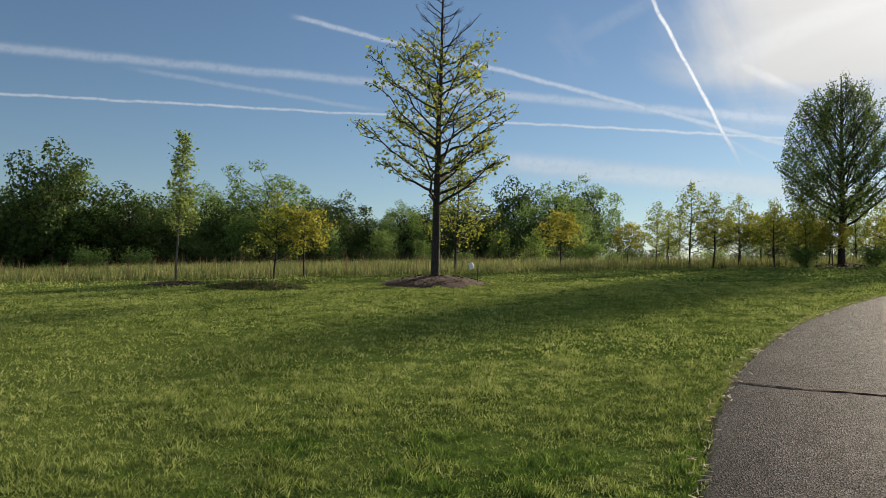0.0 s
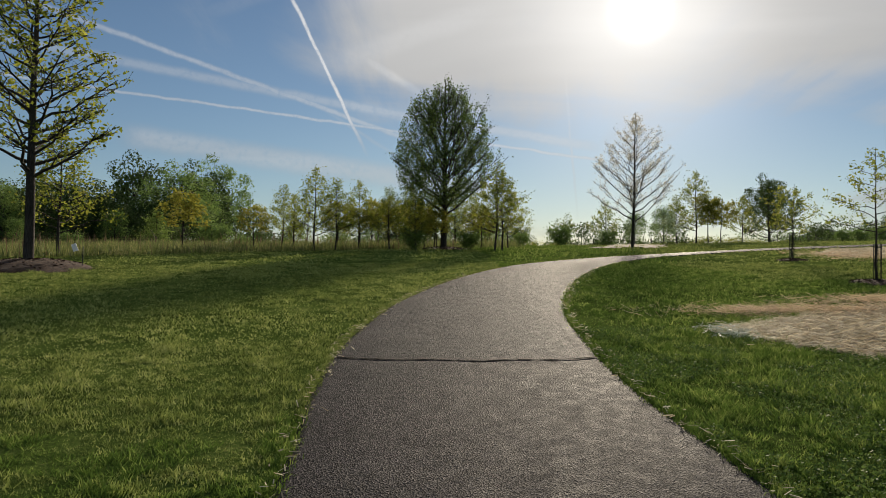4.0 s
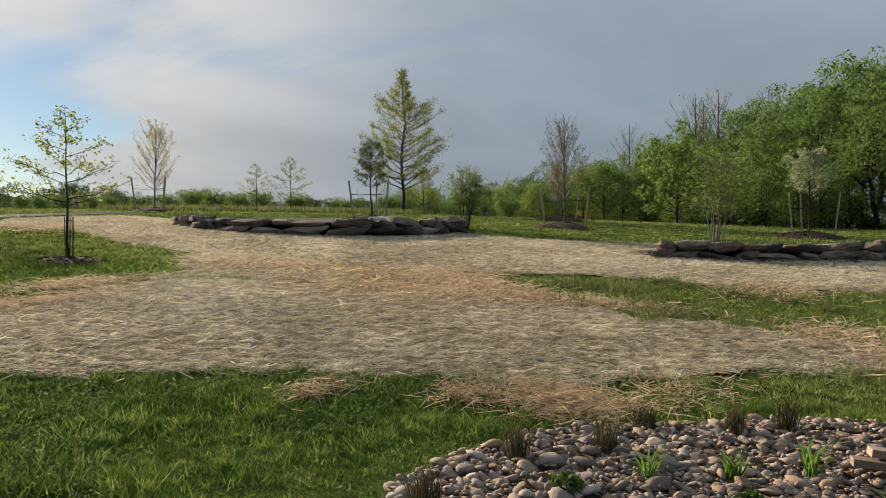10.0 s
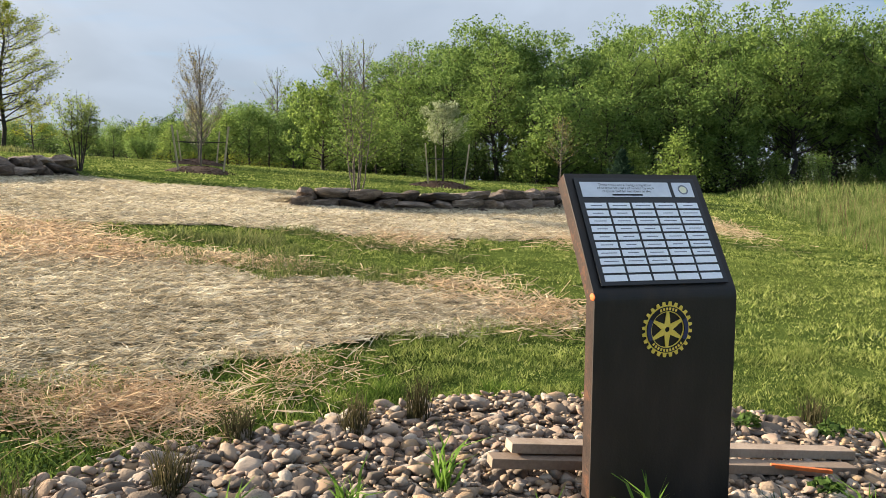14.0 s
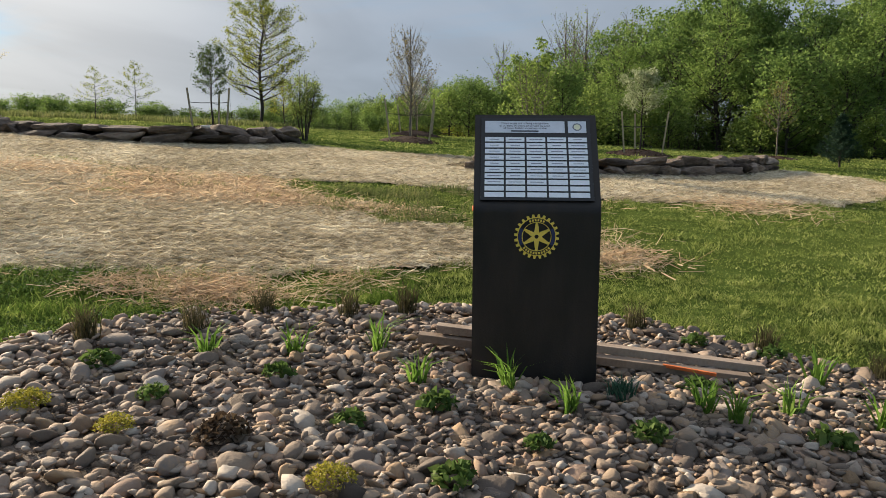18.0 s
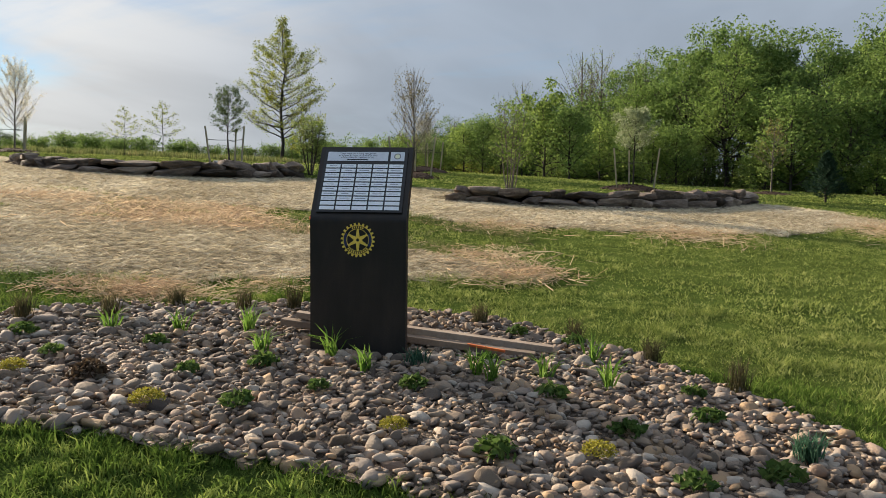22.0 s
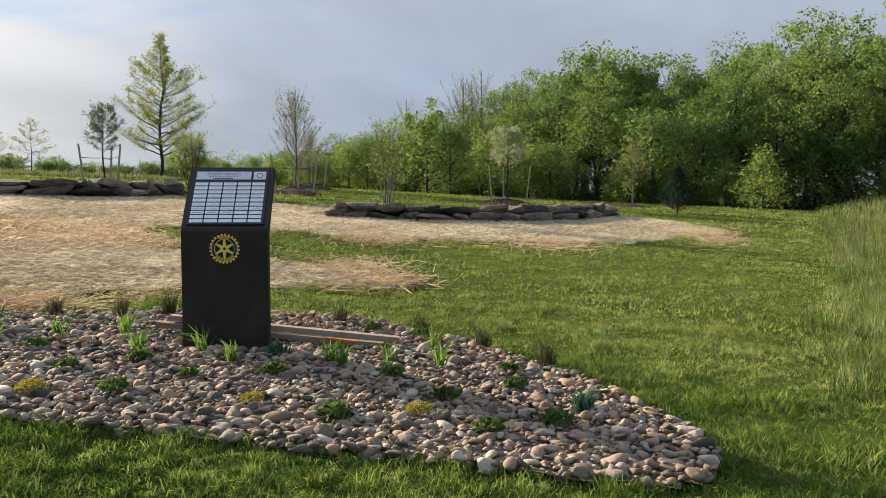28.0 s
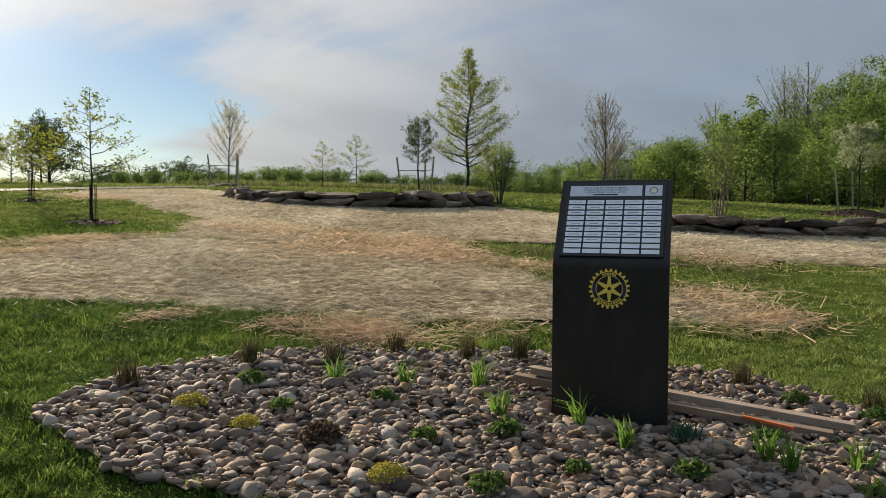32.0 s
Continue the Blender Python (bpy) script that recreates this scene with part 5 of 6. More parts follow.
def pine(x, y, h, r):
    rng = np.random.default_rng(77)
    wood, needles = [tube([(0, 0, -0.05), (0, 0, h)], 0.035, 0.008, 6)], []
    for i in range(70):
        t = (i + rng.random()) / 70
        a, ln = i * 2.4, r * (1.02 - t) * rng.uniform(0.7, 1.1) + 0.05
        p = np.array([0, 0, 0.06 + t * h * 0.92])
        q = np.linspace(0, 1, 4)
        line = np.stack([np.cos(a) * ln * q, np.sin(a) * ln * q, p[2] + ln * 0.45 * q], -1)
        wood.append(tube(line, 0.008, 0.003, 3))
        f = rng.uniform(0.2, 1.05, 110)
        needles.append(np.stack([np.interp(f, q, line[:, c]) for c in range(3)], -1) + rng.normal(0, 0.035, (110, 3)))
    v, f = join(wood)
    lv, lf = leaves(rng, np.concatenate(needles), 0.11, 0.10, 0.2)
    return tree("pine_sapling", stand(x, y), (v, f, lv, lf), BARK, NEEDLE, "small dark blue green pine on the lawn", "pine")


pine(29.4, -1.46, 1.72, 0.72)

# woods: a few full builds, copied along the edges of the clearing
WOOD_KINDS = [
    tree("woodland_tree", stand(50.3, -9.5), grow(41, 11.6, 0.24, 0.20, 3.3, "oval", 16, 3, 0, 0.6, 0.25, 0.0, 7, 0.14, 0.30, wander=0.05, clumps=66, mass=120, aspect=0.65), BARK, TALL_LEAF, "tall broadleaf tree in fresh spring leaf", group="woodland trees"),
    tree("woodland_tree", stand(51.5, 3.0), grow(42, 10.4, 0.34, 0.15, 2.6, "oval", 14, 3, 0, 0.7, 0.25, 0.0, 7, 0.135, 0.28, wander=0.08, clumps=52, mass=115, aspect=0.65), BARK, WOOD_LEAF, "tall thin woodland tree with a high green crown", group="woodland trees"),
    tree("woodland_tree", stand(47.5, -18.0), grow(43, 9.6, 0.20, 0.15, 3.1, "oval", 10, 3, 0, 0.7, 0.25, 0.0, 7, 0.14, 0.30, stems=2, wander=0.07, clumps=60, mass=115, aspect=0.65), BARK, WOOD_LEAF, "two-stemmed woodland tree with green crown", group="woodland trees"),
    tree("woodland_tree", stand(53.5, 9.2), grow(44, 9.2, 0.2, 0.14, 2.3, "broom", 26, 6, 2, 1.3, 0.2, 0.0, 0.8, 0.12, 0.18, wander=0.02), PALEBARK, GREEN_LEAF, "woodland tree still mostly bare with thin twigs", group="woodland trees"),
    tree("woodland_tree", stand(-37.0, 25.6), grow(45, 7.4, 0.05, 0.14, 2.9, "oval", 14, 3, 0, 0.5, 0.25, 0.0, 7, 0.15, 0.26, wander=0.04, clumps=58, mass=120, aspect=0.65), BARK, DARK_LEAF, "dark leafy tree at the wood's edge", group="woodland trees"),
]
KIND_HEIGHT = (11.6, 10.4, 9.6, 9.2, 7.4)
BUSH_KINDS = [
    tree("woodland_bush", stand(36.8, -5.1), grow(51, 2.8, 0.02, 0.05, 1.5, "pyramid", 26, 5, 0, 0.22, 0.2, 0.05, 17, 0.14, 0.20), BARK, BRIGHT_LEAF, "dense bright green bush at the wood's edge", "bush", "woodland bushes"),
    tree("woodland_bush", stand(43.5, 5.5), grow(52, 3.4, 0.05, 0.05, 1.25, "oval", 26, 5, 0, 0.9, 0.3, 0.0, 22, 0.12, 0.2), BARK, WOOD_LEAF, "young green tree under the tall woods", "bush", "woodland bushes"),
    tree("woodland_bush", stand(44.0, 1.0), grow(53, 2.0, 0.03, 0.03, 1.6, "round", 14, 4, 0, 0.5, 0.2, 0.0, 16, 0.15, 0.20, stems=3), BARK, WOOD_LEAF, "low green undergrowth bush", "bush", "woodland bushes"),
]


def polar(az, d):
    return 1.2 + d * math.cos(radians(az)), 0.4 + d * math.sin(radians(az))


# the skyline of the eastern woods: azimuth and height in degrees
SKYLINE = [(-50, 12.6), (-20, 12.4), (-7, 11.9), (-2, 10.9), (4.5, 11.7), (9, 10.3), (13, 8.8), (16, 7.4), (20.5, 6.3), (25, 5.7), (30, 4.1), (34, 3.7), (44, 2.9), (47, 3.2), (52, 4.2), (64, 4.2)]


def wooded(kind, az, d, part_of=1.0):
    """One more tree whose top reaches the given part of the skyline."""
    x, y = polar(az, d)
    el = np.interp(az, [p[0] for p in SKYLINE], [p[1] for p in SKYLINE]) * part_of
    s = (d * math.tan(radians(el)) + 1.45 - gz(x, y)) / KIND_HEIGHT[kind]
    wide = max(1.0, min(1.5, 0.8 / max(s, 0.2)))
    copy_thing(WOOD_KINDS[kind], stand(x, y, rng.uniform(0, 6.28), s) @ Matrix.Diagonal((wide, wide, 1, 1)))


rng = random.Random(17)
for row, (d0, kinds, step) in enumerate(((46, (2, 2, 0), 3.4), (51, (1, 0, 2), 3.0), (57, (0, 2, 1), 2.9), (66, (1, 2, 0), 3.6))):
    az = -48.0 + row
    while az < 19:
        wooded(rng.choice(kinds), az, d0 + rng.uniform(-2.0, 2.5) + max(0, az - 4) * 0.55, rng.uniform(0.70, 0.94) if row < 1 else rng.uniform(0.86, 1.04))
        az += step * rng.uniform(0.75, 1.25)
for az, d, up in ((12.9, 56, 1.2), (14.3, 58, 1.28), (13.6, 60, 1.15), (18.8, 62, 1.25), (24.0, 66, 1.0), (-30, 50, 0.9)):
    wooded(3, az, d, up)
az = 19.0
while az < 64:
    wooded(rng.choice((0, 2, 4, 4)), az, 66 + (az - 19) * 0.6 + rng.uniform(-4, 6), rng.uniform(0.75, 1.05))
    az += rng.uniform(1.7, 2.8)
tree("woodland_tree", stand(*polar(16.4, 41)), grow(46, 5.2, 0.06, 0.08, 1.9, "oval", 20, 4, 0, 0.5, 0.2, 0.0, 6, 0.13, 0.2, clumps=44, mass=100, aspect=0.65), BARK, BRIGHT_LEAF, "yellow green tree in front of the woods", group="woodland trees")
az = -46.0
while az < 24:
    d = 41 + rng.uniform(0, 5) + max(0, az - 2) * 0.5
    copy_thing(BUSH_KINDS[rng.choice((0, 0, 1, 2, 0))], stand(*polar(az, d), rng.uniform(0, 6.28), rng.uniform(0.6, 1.25)))
    az += rng.uniform(1.5, 3.0)
copy_thing(BUSH_KINDS[1], stand(39.2, 10.2, 1.0, 1.15))
for az, d, s in ((-0.8, 41, 1.5), (-4.2, 42, 1.5), (-6.0, 40, 0.8), (8.6, 43, 1.1), (12.4, 44, 1.2)):
    copy_thing(BUSH_KINDS[0 if s < 1.3 else 1], stand(*polar(az, d), az, s))
for i in range(19):
    # low scrub along the crest to the north
    az = 36 + i * 1.45 + rng.uniform(-0.5, 0.5)
    copy_thing(BUSH_KINDS[2], stand(*polar(az, 47 + rng.uniform(-3, 4)), rng.uniform(0, 6.28), rng.uniform(0.34, 0.62)))
# closed treeline behind the upper lawn
for d0, lo, hi, step in ((47, 0.75, 1.1, 1.9), (53, 0.95, 1.35, 1.7), (60, 1.1, 1.6, 1.9)):
    az = 11.0
    while az < 37:
        low = 1.0 if az < 24 else 0.72 if az < 31 else 0.5
        copy_thing(BUSH_KINDS[rng.choice((1, 1, 2, 0))], stand(*polar(az, d0 + rng.uniform(-2, 2)), rng.uniform(0, 6.28), rng.uniform(lo, hi) * low))
        az += step * rng.uniform(0.7, 1.2)
# the western wood
for row, d0 in enumerate((46, 51, 57)):
    az = 112.0 - 2 * row
    while az < 172:
        d = d0 + rng.uniform(-2, 3)
        copy_thing(WOOD_KINDS[4 if rng.random() < 0.75 else 2], stand(*polar(az, d), rng.uniform(0, 6.28), rng.uniform(0.48, 0.72) * (0.85 if az < 125 else 1.0)) @ Matrix.Diagonal((1.35, 1.35, 1, 1)))
        az += rng.uniform(1.8, 3.0)
for az, d, s, kd in ((113, 58, 1.0, 4), (108.5, 60, 0.95, 4), (107, 62, 0.85, 2), (104, 78, 0.5, 4), (102, 80, 0.45, 4), (100.5, 72, 0.6, 3), (93.8, 70, 0.82, 4), (92, 74, 0.7, 4), (87, 78, 0.6, 4), (84, 80, 0.55, 4), (98, 85, 0.45, 4), (96, 86, 0.5, 4), (90, 84, 0.5, 4), (81, 85, 0.45, 4), (78, 90, 0.4, 4), (75, 92, 0.35, 4)):
    copy_thing(WOOD_KINDS[kd], stand(*polar(az, d), az, s))
az = 74.0
while az < 165:
    copy_thing(BUSH_KINDS[rng.choice((0, 1, 2))], stand(*polar(az, 38 + rng.uniform(0, 6)), rng.uniform(0, 6.28), rng.uniform(0.4, 0.75)))
    az += rng.uniform(2.0, 4.5)
copy_thing(WOOD_KINDS[4], stand(22.1, 48.2, 0.5, 0.6))


# continuous thickets that close the view under the crowns
def thicket(seed, length, high, leaf_mat, label):
    g = np.random.default_rng(seed)
    wood, spots = [], []
    for i in range(int(length * 5)):
        x, y = g.uniform(-length / 2, length / 2), g.normal(0, 0.8)
        h = high * g.uniform(0.4, 0.85) * (0.75 + 0.35 * math.sin(x * 1.3 + seed))
        q = np.linspace(0, 1, 5)
        lx, ly = g.normal(0, 0.35, 2) * h * 0.5
        line = np.stack([x + lx * q ** 1.5, y + ly * q ** 1.5, h * q - 0.1], -1)
        wood.append(tube(line, 0.03, 0.008, 4))
        n = int(9 * g.uniform(0.6, 1.4))
        f = g.uniform(0.03, 1.0, n) ** 1.15
        spots.append(np.stack([np.interp(f, q, line[:, c]) for c in range(3)], -1) + g.normal(0, 1, (n, 3)) * np.array([0.34, 0.34, 0.22]))
    for i in range(int(length * 4.6)):
        # rounded masses of leaves, low ones in front
        r = high * g.uniform(0.16, 0.30)
        c = np.array([g.uniform(-length / 2, length / 2), g.normal(0, 0.6), max(r * 0.6, high * g.uniform(0.05, 0.8))])
        q = g.normal(0, 1, (115, 3))
        q *= (g.uniform(0.2, 1, 115) ** 0.5 / np.linalg.norm(q, axis=1))[:, None] * r
        spots.append(q * np.array([1.25, 1.25, 0.85]) + c)
    v, f = join(wood)
    lv, lf = leaves(g, np.concatenate(spots), 0.115, 0.65)
    root = thing("thicket", stand(*polar(0, 200)), label, "thicket", "thickets")
    put("stem_tangle", mesh_of("stem_tangle", v, f, BARK), root, kind="stuff")
    put("foliage", mesh_of("foliage", lv, lf, leaf_mat), root, kind="stuff")
    return root


THICKETS = [thicket(71, 9, 2.6, WOOD_LEAF, "tangled green thicket at the wood's edge"), thicket(72, 9, 2.2, DARK_LEAF, "dark tangled thicket under the trees"), thicket(73, 8, 2.4, OAK_LEAF, "scrubby yellow green thicket")]
used = set()


def edge(a0, a1, d0, d1, kinds, lo, hi):
    a = a0
    while a < a1:
        d = d0 + (d1 - d0) * (a - a0) / (a1 - a0) + rng.uniform(-2, 2)
        k0 = rng.choice(kinds)
        x, y = polar(a, d)
        m = stand(x, y, radians(a + 90 + rng.uniform(-15, 15)), 1.0, 0.1) @ Matrix.Diagonal((1, 1, rng.uniform(lo, hi), 1))
        if k0 in used:
            copy_thing(THICKETS[k0], m)
        else:
            THICKETS[k0].matrix_basis = m
            used.add(k0)
        a += math.degrees(6.3 / d)


edge(2, 22, 46, 50, (0, 1, 0), 0.7, 1.2)
edge(-50, 2, 50, 52, (1, 1, 0), 0.4, 0.75)
edge(-50, 6, 62, 64, (1, 0, 1), 1.4, 2.0)
edge(-50, 14, 78, 80, (1, 1), 1.6, 2.3)
edge(-50, 24, 52, 58, (0, 1, 1), 1.2, 1.8)
edge(24, 66, 47, 50, (1, 1, 2), 0.28, 0.5)
edge(-50, 24, 70, 74, (1, 1, 0), 1.0, 1.5)
edge(22, 34, 57, 59, (1, 1, 0), 0.8, 1.25)
edge(34, 48, 58, 58, (1, 2, 1), 0.35, 0.65)
edge(48, 70, 57, 57, (1, 1, 2), 0.6, 1.0)
edge(70, 112, 57, 60, (1, 1, 2), 0.8, 1.25)
edge(22, 36, 80, 82, (1, 0, 1), 1.3, 1.9)
edge(36, 72, 82, 84, (1, 1, 0), 0.7, 1.2)
edge(72, 112, 95, 95, (1, 1), 1.2, 1.6)
edge(108, 172, 44, 44, (1, 1, 0), 0.6, 1.0)
edge(108, 172, 53, 53, (1, 1), 1.0, 1.5)
edge(108, 172, 62, 62, (1, 1), 1.5, 2.0)


# ---- far buildings ----
def far_barn(x, y, turn, length, depth, wall, ridge, label):
    root = thing("far_building", stand(x, y, turn), label, "building")
    bm = box(bmesh.new(), (-length / 2, -depth / 2, -1), (length / 2, depth / 2, wall))
    part("wall", bm, SIDING, root)
    bm = bmesh.new()
    o = 0.4
    a = [bm.verts.new(c) for c in ((-length / 2 - o, -depth / 2 - o, wall - 0.1), (-length / 2 - o, 0, ridge), (-length / 2 - o, depth / 2 + o, wall - 0.1))]
    b = [bm.verts.new((length / 2 + o, v.co.y, v.co.z)) for v in a]
    bm.faces.new(a)
    bm.faces.new(b[::-1])
    for i in range(3):
        j = (i + 1) % 3
        bm.faces.new((a[i], b[i], b[j], a[j]))
    bmesh.ops.recalc_face_normals(bm, faces=bm.faces)
    part("roof", bm, ROOF, root)
    return root


far_barn(*polar(62.3, 112), radians(62.3), 12, 16.0, 1.9, 4.1, "long low building with a grey gabled roof")
far_barn(*polar(66.6, 95), radians(66.6), 3.0, 2.4, 1.2, 1.9, "small shed with a grey roof")

# thin mast far beyond the wood
mast = thing("radio_mast", stand(*polar(104.6, 95)), "thin lattice radio mast beyond the trees", "mast")
for i in range(3):
    a = i * 2.094
    v, f = tube([(0.25 * math.cos(a), 0.25 * math.sin(a), 0), (0.1 * math.cos(a), 0.1 * math.sin(a), 9.2)], 0.05, 0.035, 4)
    put("mast_leg", mesh_of("mast_leg", v, f, WIRE), mast)
for i in range(9):
    z = 1 + i * 0.9
    v, f = tube([(0.22 * math.cos(a), 0.22 * math.sin(a), z) for a in (0, 2.094, 4.189, 6.283)], 0.025, 0.025, 4)
    put("mast_brace", mesh_of("mast_brace", v, f, WIRE), mast)

# dry track on the rise and dark shrubs beside the tree
TRACK = [(6.6, 30.2), (9.2, 29.2), (11.2, 35.5), (9.4, 36.5)]
sheet("dry_track", lambda x, y: inside(TRACK, x, y, 0.15), (5, 26), (13, 37), 0.25, DIRT, 0.03, 0.02, "dry straw covered track up the rise", "track")
for x, y, s in ((-0.6, 29.6, 0.42), (1.6, 29.7, 0.40)):
    copy_thing(BUSH_KINDS[2], stand(x, y, x, s))
# low weedy brush pile on the lawn
g = np.random.default_rng(88)
brush = thing("brush_pile", stand(-12.6, 14.4), "low dark pile of weeds and cut brush", "brush pile")
n = 900
q, a = np.sqrt(g.random(n)), g.uniform(0, 6.28, n)
bx, by = 1.5 * q * np.cos(a), 0.8 * q * np.sin(a)
v, f = blades(g, bx, by, lie(-12.6 + bx, 14.4 + by) - gz(-12.6, 14.4) - 0.02, 0.30 * (1.1 - 0.8 * q), 0.02, 1.3)
put("stalk_mass", mesh_of("stalk_mass", v, f, DRY), brush, kind="stuff")
v, f = leaves(g, np.stack([bx, by, lie(-12.6 + bx, 14.4 + by) - gz(-12.6, 14.4) + 0.16 * (1.05 - q)], -1), 0.12, 0.5)
put("leaf_mass", mesh_of("leaf_mass", v, f, DARK_LEAF), brush, kind="stuff")

# label stake by the tree
tag = thing("plant_label", stand(-8.0, 17.6), "white plant label on a dark stake", "label")
v, f = tube([(0, 0, -0.05), (0.01, 0, 0.5)], 0.012, 0.010, 5)
put("stake", mesh_of("stake", v, f, WIRE), tag)
part("tag", box(bmesh.new(), (-0.07, -0.012, 0.42), (0.05, 0.0, 0.60), 0.004), WHITE, tag, at=Matrix.Rotation(-0.35, 4, "Y"))


# ---- plants in the pebble bed ----
def clump(name, x, y, kind, size, label, seed):
    rng = np.random.default_rng(seed)
    z0 = gz(x, y) + 0.06
    at = Matrix.Translation((x, y, z0))
    if kind in ("lily", "tuft", "teal"):
        n = {"lily": 24, "tuft": 130, "teal": 120}[kind]
        a, q = rng.uniform(0, 2 * np.pi, n), rng.uniform(0, 1, n) ** 0.7
        spread = 0.045 if kind == "lily" else 0.07
        v, f = blades(rng, q * spread * np.cos(a), q * spread * np.sin(a), np.full(n, -0.03), 0.21 * size if kind != "teal" else 0.13 * size, {"lily": 0.015, "tuft": 0.005, "teal": 0.008}[kind], {"lily": 0.85, "tuft": 0.5, "teal": 0.6}[kind])
        if kind == "lily":
            root = thing(name, at, label, "plant", "bed plants")
            for i in range(n):
                put("leaf", mesh_of("leaf", v[i * 5:i * 5 + 5], f[i * 3:i * 3 + 3] - i * 5, LILY, True), root)
            return root
        return put(name, mesh_of(name, v, f, {"tuft": TUFT, "teal": TEAL}[kind]), None, label, "plant", "bed plants", at=at)
    n = {"sedum": 800, "herb": 90, "purple": 260}[kind]
    p = rng.normal(0, 1, (n, 3))
    p /= np.linalg.norm(p, axis=1, keepdims=True)
    p *= rng.uniform(0.55, 1.0, (n, 1)) * np.array([0.115, 0.115, 0.075]) * size * (0.78 if kind == "herb" else 1.0)
    p[:, 2] = np.abs(p[:, 2]) + 0.005
    v, f = leaves(rng, p, {"sedum": 0.016, "herb": 0.046, "purple": 0.034}[kind] * size, 0.6, 0.3)
    return put(name, mesh_of(name, v, f, {"sedum": SEDUM, "herb": HERB, "purple": PURPLE}[kind]), None, label, "plant", "bed plants", at=at)


PLANTS = [("lily", "strap-leaved lily clump among pebbles", 1.0, ((5.29, 3.58), (5.54, 3.18), (5.88, 2.84), (5.52, 2.41), (5.72, 1.98), (6.14, 0.63), (5.85, 0.86), (6.16, 0.21), (5.95, 1.02), (6.75, 0.48), (5.56, 1.62))),
          ("herb", "low leafy green perennial among pebbles", 1.0, ((4.83, 3.88), (4.65, 3.35), (5.19, 3.04), (5.25, 2.18), (6.25, 1.08), (5.45, 1.22), (4.87, 2.44), (7.1, 1.17), (5.8, 0.47), (6.32, -0.27), (5.91, -0.4), (5.06, 1.63), (7.09, 0.71), (5.41, -0.06))),
          ("teal", "blue green grassy plant among pebbles", 1.1, ((5.89, 1.43), (5.64, -0.9))),
          ("sedum", "yellow sedum cushion among pebbles", 0.8, ((4.29, 3.71), (4.31, 3.22), (4.37, 2.22), (4.80, 0.98), (5.07, 0.0))),
          ("herb", "straggly pale green perennial among pebbles", 1.1, ((4.61, 1.83), (4.79, 0.42), (4.95, -0.46), (5.26, -0.8))),
          ("purple", "purple brown leafy plant among pebbles", 1.2, ((4.49, 2.81),)),
          ("tuft", "brown grass tuft at the edge of the bed", 1.0, ((5.11, 4.28), (6.18, 3.86), (6.41, 3.34), (6.7, 3.05), (7.31, 1.58), (5.57, 3.92), (7.04, 0.12), (4.25, 4.35), (6.62, -0.5), (7.25, 0.75)))]
for i, (kind, label, size, spots) in enumerate(PLANTS):
    for j, (x, y) in enumerate(spots):
        clump({"lily": "lily_clump", "herb": "leafy_perennial", "teal": "blue_grass_clump", "sedum": "sedum_cushion", "purple": "purple_perennial", "tuft": "brown_grass_tuft"}[kind], x, y, kind, size * (0.85 + 0.3 * ((j * 7 + i * 3) % 5) / 4), label, 100 + i * 20 + j)


# ---- grass, straw and meadow ----
def scatter(rng, n, lo, hi):
    return rng.uniform(lo[0], hi[0], n), rng.uniform(lo[1], hi[1], n)


RINGS_OF_MULCH = [(-9.1, 17.3, 1.4), (0.6, 30.6, 0.9), (8.85, 14.5, 0.5), (10.05, 20.4, 0.35), (26.6, 12.6, 1.0), (-15.5, 14.5, 0.7)]


def lawn_at(x, y):
    ok = ~inside(PATH_POLY, x, y) & ~inside(BED, x, y, 0.03)
    for poly in (MAT_LOW, MAT_HIGH, MAT_LINK):
        ok &= ~inside(poly, x, y, 0.07)
    for cx, cy, r in RINGS_OF_MULCH:
        ok &= np.hypot(x - cx, y - cy) > r
    return ok


def lush_shaded_at(x, y):
    """Lush grass between path, pebble bed and straw; the circle paints shade on near lawn."""
    rag = field(x, y, 1.2, 44) + 0.6 * field(x, y, 3.1, 45)
    north = (x < 9.5) & (y + 0.5 * rag > 3.3 + 0.35 * np.maximum(0, x - 6.5)) & (y < 15)
    return (x > 1.9) & (north | (x + 0.8 * rag < 7.0)) | (np.hypot(x - 1.2, y - 0.6) + 1.2 * rag < 4.6)


